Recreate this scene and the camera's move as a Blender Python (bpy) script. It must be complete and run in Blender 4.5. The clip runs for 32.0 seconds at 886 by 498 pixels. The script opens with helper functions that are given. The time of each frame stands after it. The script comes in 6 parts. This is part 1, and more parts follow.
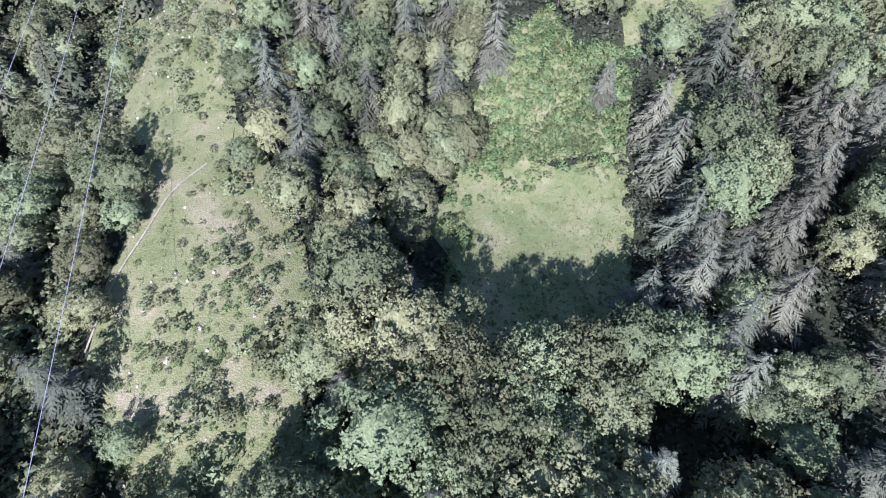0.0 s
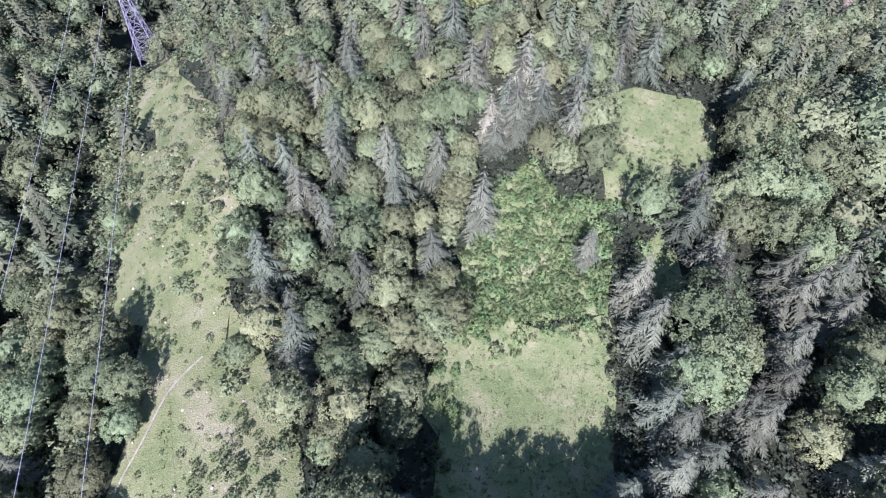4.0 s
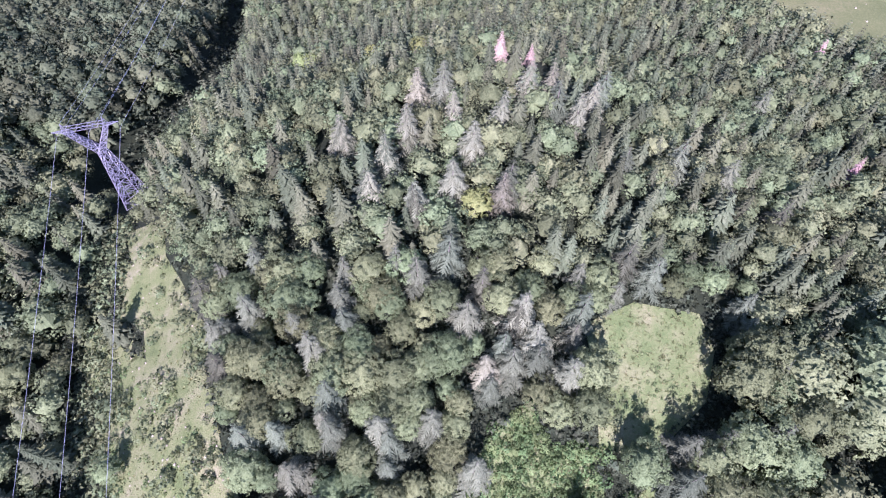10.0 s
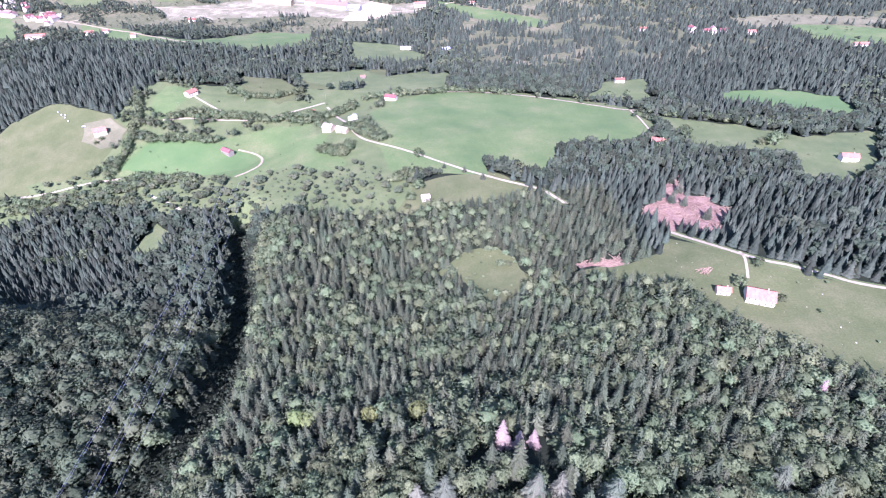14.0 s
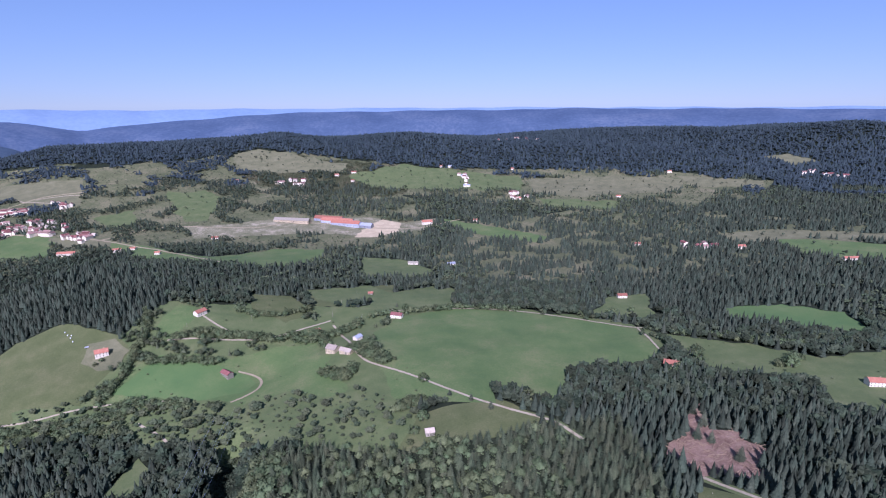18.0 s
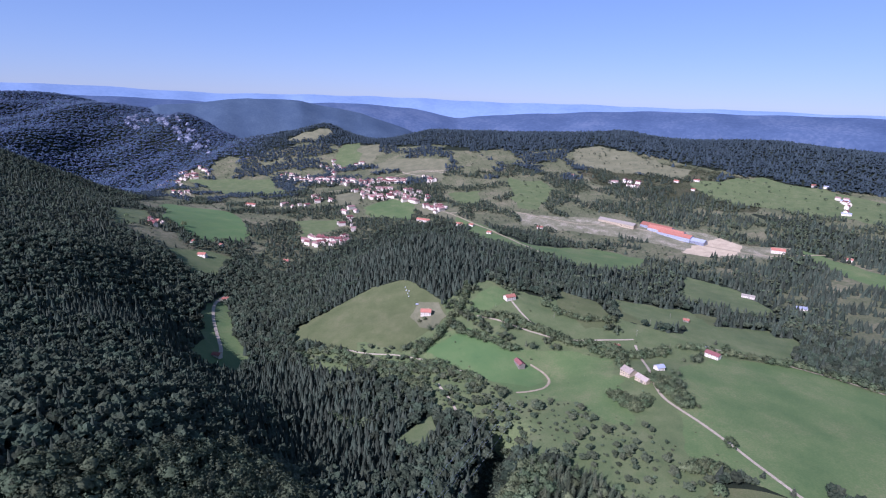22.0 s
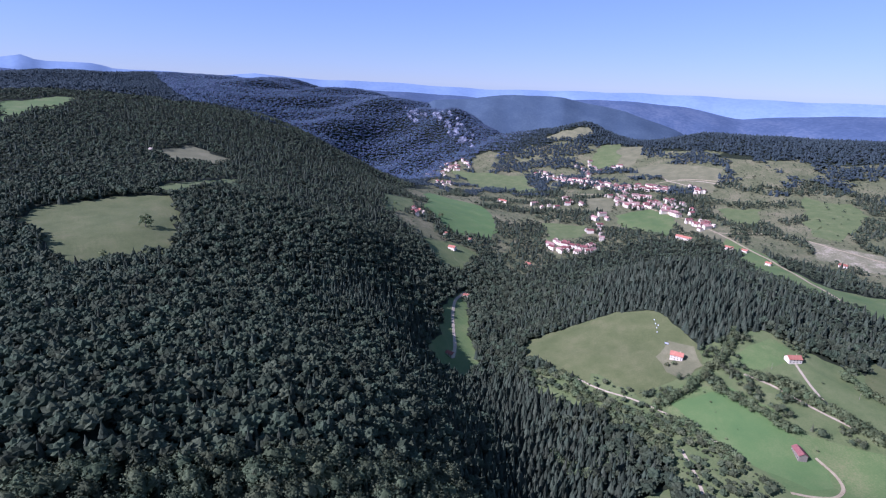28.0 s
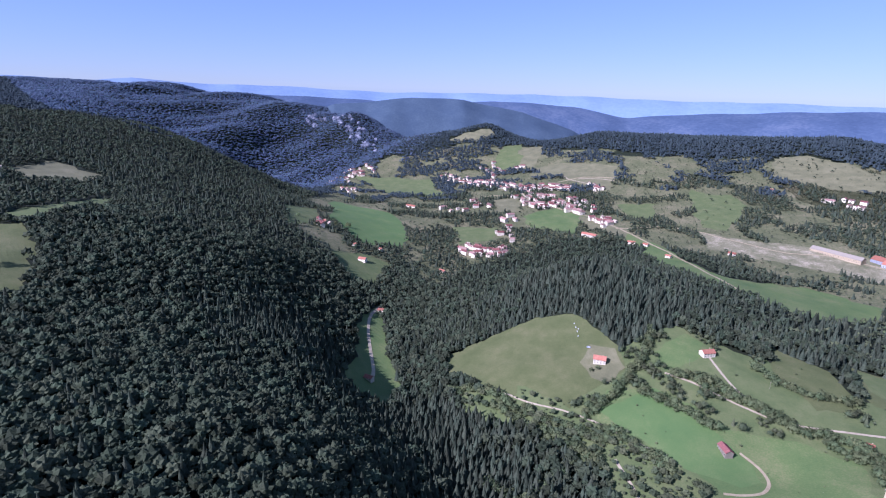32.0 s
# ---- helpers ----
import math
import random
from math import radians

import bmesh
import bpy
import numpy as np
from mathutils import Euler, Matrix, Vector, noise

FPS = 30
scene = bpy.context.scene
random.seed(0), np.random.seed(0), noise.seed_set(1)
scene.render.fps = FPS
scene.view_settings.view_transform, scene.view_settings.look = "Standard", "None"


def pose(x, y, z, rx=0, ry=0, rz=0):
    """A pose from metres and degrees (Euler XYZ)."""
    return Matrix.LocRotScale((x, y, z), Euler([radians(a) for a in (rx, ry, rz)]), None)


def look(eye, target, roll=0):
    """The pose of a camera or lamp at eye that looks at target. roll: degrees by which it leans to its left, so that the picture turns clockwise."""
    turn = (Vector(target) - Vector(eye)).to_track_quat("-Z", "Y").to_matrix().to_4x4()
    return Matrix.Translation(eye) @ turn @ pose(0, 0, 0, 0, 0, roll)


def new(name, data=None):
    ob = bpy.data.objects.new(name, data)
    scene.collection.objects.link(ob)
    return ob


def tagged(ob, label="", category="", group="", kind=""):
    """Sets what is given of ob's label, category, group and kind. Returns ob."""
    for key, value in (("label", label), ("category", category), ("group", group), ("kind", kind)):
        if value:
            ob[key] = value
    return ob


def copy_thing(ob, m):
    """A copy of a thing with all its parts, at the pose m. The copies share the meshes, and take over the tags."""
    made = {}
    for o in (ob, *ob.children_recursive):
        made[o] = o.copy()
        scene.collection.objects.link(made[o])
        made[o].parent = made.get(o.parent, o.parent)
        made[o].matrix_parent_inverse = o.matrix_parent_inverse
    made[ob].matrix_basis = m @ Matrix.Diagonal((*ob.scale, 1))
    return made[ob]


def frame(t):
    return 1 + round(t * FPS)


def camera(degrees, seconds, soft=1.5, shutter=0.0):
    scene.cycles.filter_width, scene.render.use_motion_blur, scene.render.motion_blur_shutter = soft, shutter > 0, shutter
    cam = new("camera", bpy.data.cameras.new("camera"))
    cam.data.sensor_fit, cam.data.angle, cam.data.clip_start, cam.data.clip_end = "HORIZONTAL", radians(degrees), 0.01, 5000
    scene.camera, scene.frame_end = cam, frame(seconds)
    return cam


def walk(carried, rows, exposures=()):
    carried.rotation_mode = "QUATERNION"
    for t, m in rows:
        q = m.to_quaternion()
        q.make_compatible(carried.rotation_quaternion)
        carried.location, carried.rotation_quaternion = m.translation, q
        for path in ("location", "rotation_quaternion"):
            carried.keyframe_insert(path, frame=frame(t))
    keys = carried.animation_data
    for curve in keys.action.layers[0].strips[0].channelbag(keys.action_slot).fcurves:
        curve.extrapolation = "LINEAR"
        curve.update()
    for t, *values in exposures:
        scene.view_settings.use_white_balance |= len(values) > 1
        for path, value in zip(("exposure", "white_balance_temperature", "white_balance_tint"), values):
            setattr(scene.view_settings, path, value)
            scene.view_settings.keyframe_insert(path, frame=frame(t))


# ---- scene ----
# ---- camera: metres, and degrees of turn to the left, tilt and lean ----
PATH = [
    (0, 0.0, 0.0, 116.8, -0.00, -52.27, -0.93),
    (0.5, -0.4, 2.6, 119.4, -0.31, -52.14, -0.68),
    (1, -0.6, 5.6, 122.3, -0.51, -51.89, -0.48),
    (1.5, -0.6, 9.1, 125.9, -0.81, -51.87, -0.32),
    (2, -0.5, 13.4, 130.3, -1.21, -51.87, -0.18),
    (2.5, -0.2, 18.0, 134.9, -1.57, -52.00, -0.14),
    (3, 0.2, 22.9, 139.8, -1.79, -51.97, -0.17),
    (3.5, 0.6, 27.8, 144.4, -1.86, -51.90, -0.12),
    (5.5, 1.9, 51.4, 163.1, -1.88, -51.88, 0.24),
    (6, 2.1, 57.7, 167.1, -1.93, -51.70, 0.36),
    (6.5, 2.5, 63.8, 170.9, -1.91, -51.72, 0.40),
    (7, 2.7, 70.2, 175.2, -1.95, -51.75, 0.47),
    (7.5, 2.9, 76.5, 179.5, -1.98, -51.89, 0.53),
    (8, 2.8, 83.1, 183.9, -2.19, -51.81, 0.80),
    (8.5, 3.0, 89.2, 188.2, -2.34, -54.34, 1.06),
    (9, 3.4, 96.5, 192.5, -2.62, -58.25, 1.27),
    (9.5, 3.5, 103.3, 196.9, -2.70, -58.22, 1.32),
    (10, 3.6, 110.2, 201.1, -2.80, -56.94, 1.42),
    (10.5, 3.6, 117.1, 205.4, -2.79, -54.33, 1.54),
    (11, 3.4, 125.0, 210.7, -2.76, -51.29, 1.37),
    (11.5, 3.4, 133.5, 215.7, -2.93, -50.08, 1.57),
    (12, 3.0, 143.5, 221.4, -3.17, -49.31, 1.55),
    (12.5, 2.6, 153.3, 227.2, -3.55, -46.75, 1.86),
    (13, 3.1, 161.1, 234.0, -3.20, -42.16, 1.23),
    (13.5, 3.6, 167.7, 241.4, -2.97, -38.64, 0.56),
    (14, 4.3, 174.3, 248.5, -2.84, -35.71, 0.16),
    (14.5, 4.7, 179.9, 253.9, -2.82, -32.18, -0.12),
    (15, 4.5, 184.1, 257.3, -2.90, -28.06, -0.23),
    (15.5, 4.5, 187.8, 259.6, -2.96, -24.17, -0.30),
    (17.5, 6.9, 199.3, 267.7, -3.07, -15.02, -0.47),
    (18, 7.2, 202.7, 269.5, -2.10, -15.07, -0.40),
    (18.5, 7.4, 206.5, 270.5, 0.83, -15.08, -0.20),
    (19, 7.6, 210.5, 270.9, 4.81, -15.11, 0.09),
    (19.5, 7.9, 214.7, 270.8, 9.47, -15.19, 0.43),
    (20, 8.2, 219.1, 270.7, 14.52, -15.24, 0.84),
    (20.5, 8.1, 223.8, 270.5, 19.19, -15.31, 1.19),
    (21, 7.5, 228.6, 270.5, 24.09, -15.46, 1.43),
    (21.5, 6.5, 233.6, 270.8, 28.20, -15.65, 1.69),
    (22, 5.3, 238.6, 271.5, 32.34, -15.81, 1.91),
    (22.5, 3.8, 243.5, 272.4, 36.49, -16.02, 2.10),
    (23, 1.7, 247.9, 273.6, 40.82, -16.26, 2.17),
    (23.5, -1.0, 252.0, 274.9, 44.75, -16.47, 2.19),
    (24, -4.2, 255.5, 276.3, 47.77, -16.64, 2.18),
    (24.5, -7.7, 258.4, 277.5, 50.10, -16.75, 2.15),
    (25, -11.7, 261.1, 278.8, 52.95, -16.88, 2.16),
    (25.5, -15.9, 263.5, 279.9, 56.62, -17.05, 2.23),
    (27.5, -34.8, 273.7, 284.0, 59.35, -17.24, 2.14),
    (28, -40.3, 276.3, 284.8, 58.79, -17.23, 2.11),
    (28.5, -46.0, 278.7, 285.2, 58.76, -17.20, 2.13),
    (29, -51.7, 281.3, 285.5, 59.41, -17.22, 2.08),
    (29.5, -57.0, 284.1, 285.9, 60.14, -17.23, 2.05),
    (30, -62.4, 287.0, 286.2, 59.31, -17.18, 1.99),
    (30.5, -67.7, 289.8, 286.3, 55.96, -17.01, 1.88),
    (31, -73.5, 292.6, 286.2, 54.16, -16.91, 1.77),
    (31.5, -79.2, 295.7, 285.9, 52.04, -16.80, 1.74),
    (32, -85.6, 298.9, 285.5, 48.62, -16.64, 1.61),
]
cam = camera(79.0, 32.0, soft=1.2)


def aim(x, y, z, turn, tilt, lean):
    a, b = radians(turn), radians(tilt)
    way = Vector((-math.sin(a) * math.cos(b), math.cos(a) * math.cos(b), math.sin(b)))
    return look((x, y, z), Vector((x, y, z)) + way * 50.0, lean)


walk(cam, [(row[0], aim(*row[1:])) for row in PATH],
     [(0, 1.7, 5200, 48), (6, 1.78, 5200, 49), (11, 1.86, 5300, 56), (13, 1.9, 5150, 55), (15.5, 1.38, 4900, 50), (17.5, 0.5, 5000, 42), (24, 0.62, 5000, 42), (32, 0.76, 5000, 42)])

# ---- daylight ----
SUN_AZ, SUN_EL = 189.0, 37.0        # degrees clockwise from +y, and above the horizon
world = bpy.data.worlds.new("sky")
scene.world = world
world.use_nodes = True
wn = world.node_tree.nodes
sky = wn.new("ShaderNodeTexSky")
sky.sky_type, sky.sun_disc = "NISHITA", False
sky.sun_elevation, sky.sun_rotation = radians(SUN_EL), radians(SUN_AZ)
sky.altitude, sky.air_density, sky.dust_density, sky.ozone_density = 900, 1.0, 0.0, 1.2
even = wn.new("ShaderNodeGamma")
even.inputs["Gamma"].default_value = 0.55
wn["Background"].inputs["Strength"].default_value = 0.116
world.node_tree.links.new(sky.outputs[0], even.inputs["Color"])
cool = wn.new("ShaderNodeMix")
cool.data_type, cool.blend_type = "RGBA", "MULTIPLY"
cool.inputs["Factor"].default_value = 1.0
cool.inputs[7].default_value = (0.84, 1.03, 1.2, 1)
world.node_tree.links.new(even.outputs[0], cool.inputs[6])
world.node_tree.links.new(cool.outputs[2], wn["Background"].inputs["Color"])
sun = new("sun", bpy.data.lights.new("sun", "SUN"))
sun.data.energy, sun.data.angle, sun.data.color = 5.0, radians(0.55), (1.0, 0.95, 0.87)
sun.matrix_world = look((0, 0, 0), (-math.sin(radians(SUN_AZ)) * math.cos(radians(SUN_EL)), -math.cos(radians(SUN_AZ)) * math.cos(radians(SUN_EL)), -math.sin(radians(SUN_EL))))

# ---- materials ----
def material(name, colours, scale=1.0, rough=0.9, bump=0.2, fine=12.0, metal=0.0, spec=0.2, leaf=0.0, per_object=False, tint=False, spread=0.25, cell=0.0, hue=1.0):
    """A surface of mixed colours: broad patches, fine grain, relief, and a spread from piece to piece."""
    m = bpy.data.materials.new(name)
    m.use_nodes = True
    t = m.node_tree
    n, link = t.nodes, t.links.new
    p = n["Principled BSDF"]
    p.inputs["Roughness"].default_value, p.inputs["Metallic"].default_value = rough, metal
    p.inputs["Specular IOR Level"].default_value = spec
    co = n.new("ShaderNodeNewGeometry").outputs["Position"]
    if per_object and not cell:
        co = n.new("ShaderNodeTexCoord").outputs["Object"]
    broad, grain = n.new("ShaderNodeTexNoise"), n.new("ShaderNodeTexNoise")
    broad.inputs["Scale"].default_value, broad.inputs["Detail"].default_value, broad.inputs["Roughness"].default_value = scale, 6, 0.65
    grain.inputs["Scale"].default_value, grain.inputs["Detail"].default_value = scale * fine, 5
    for q in (broad, grain):
        link(co, q.inputs["Vector"])
    mix = n.new("ShaderNodeMath")
    mix.operation, mix.inputs[1].default_value = "MULTIPLY_ADD", 0.6
    link(broad.outputs["Fac"], mix.inputs[0])
    half = n.new("ShaderNodeMath")
    half.operation, half.inputs[1].default_value = "MULTIPLY", 0.4
    link(grain.outputs["Fac"], half.inputs[0])
    link(half.outputs[0], mix.inputs[2])
    ramp = n.new("ShaderNodeValToRGB")
    ramp.color_ramp.elements[0].position, ramp.color_ramp.elements[1].position = 0.36, 0.66
    while len(ramp.color_ramp.elements) < len(colours):
        ramp.color_ramp.elements.new(0.5)
    for k, (e, c) in enumerate(zip(ramp.color_ramp.elements, colours)):
        e.position, e.color = 0.36 + 0.3 * k / (len(colours) - 1), (*c, 1)
    link(mix.outputs[0], ramp.inputs["Fac"])
    out = ramp.outputs["Color"]
    if per_object or tint:
        hsv = n.new("ShaderNodeHueSaturation")
        rnd = n.new("ShaderNodeObjectInfo").outputs["Random"]
        if tint:
            at = n.new("ShaderNodeAttribute")
            at.attribute_name = "tint"
            rnd = at.outputs["Fac"]
        for key, lo, hi in (("Value", 1 - spread, 1 + spread * 1.5), ("Hue", 0.5 - 0.034 * hue, 0.5 + 0.016 * hue)):
            r = n.new("ShaderNodeMapRange")
            r.inputs["To Min"].default_value, r.inputs["To Max"].default_value = lo, hi
            if key == "Hue":
                w = n.new("ShaderNodeMath")
                w.operation, w.inputs[1].default_value = "MULTIPLY", 7.31
                fr = n.new("ShaderNodeMath")
                fr.operation = "FRACT"
                link(rnd, w.inputs[0]), link(w.outputs[0], fr.inputs[0]), link(fr.outputs[0], r.inputs["Value"])
            else:
                link(rnd, r.inputs["Value"])
            link(r.outputs["Result"], hsv.inputs[key])
        link(out, hsv.inputs["Color"])
        out = hsv.outputs["Color"]
    if cell:
        vo, h2, r2 = n.new("ShaderNodeTexVoronoi"), n.new("ShaderNodeHueSaturation"), n.new("ShaderNodeMapRange")
        vo.inputs["Scale"].default_value = cell
        link(co, vo.inputs["Vector"])
        sep = n.new("ShaderNodeSeparateColor")
        link(vo.outputs["Color"], sep.inputs[0])
        r2.inputs["To Min"].default_value, r2.inputs["To Max"].default_value = 0.78, 1.25
        link(sep.outputs[0], r2.inputs["Value"]), link(r2.outputs["Result"], h2.inputs["Value"]), link(out, h2.inputs["Color"])
        out = h2.outputs["Color"]
        nm, ad = n.new("ShaderNodeVectorMath"), n.new("ShaderNodeVectorMath")
        sb = n.new("ShaderNodeVectorMath")
        sb.operation, sb.inputs[1].default_value = "SUBTRACT", (0.5, 0.5, 0.5)
        link(vo.outputs["Color"], sb.inputs[0])
        nm.operation, nm.inputs[3].default_value = "SCALE", 0.55
        link(sb.outputs[0], nm.inputs[0])
        ge = n.new("ShaderNodeNewGeometry")
        link(ge.outputs["Normal"], ad.inputs[0]), link(nm.outputs[0], ad.inputs[1])
        nn = n.new("ShaderNodeVectorMath")
        nn.operation = "NORMALIZE"
        link(ad.outputs[0], nn.inputs[0]), link(nn.outputs[0], p.inputs["Normal"])
    link(out, p.inputs["Base Color"])
    if bump:
        b = n.new("ShaderNodeBump")
        b.inputs["Strength"].default_value, b.inputs["Distance"].default_value = bump, 0.3 / max(scale, 0.05)
        link(grain.outputs["Fac"], b.inputs["Height"])
        link(b.outputs["Normal"], p.inputs["Normal"])
    if leaf:
        tr, ms = n.new("ShaderNodeBsdfTranslucent"), n.new("ShaderNodeMixShader")
        link(out, tr.inputs["Color"])
        ms.inputs[0].default_value = leaf
        link(p.outputs[0], ms.inputs[1]), link(tr.outputs[0], ms.inputs[2])
        link(ms.outputs[0], n["Material Output"].inputs["Surface"])
    return m


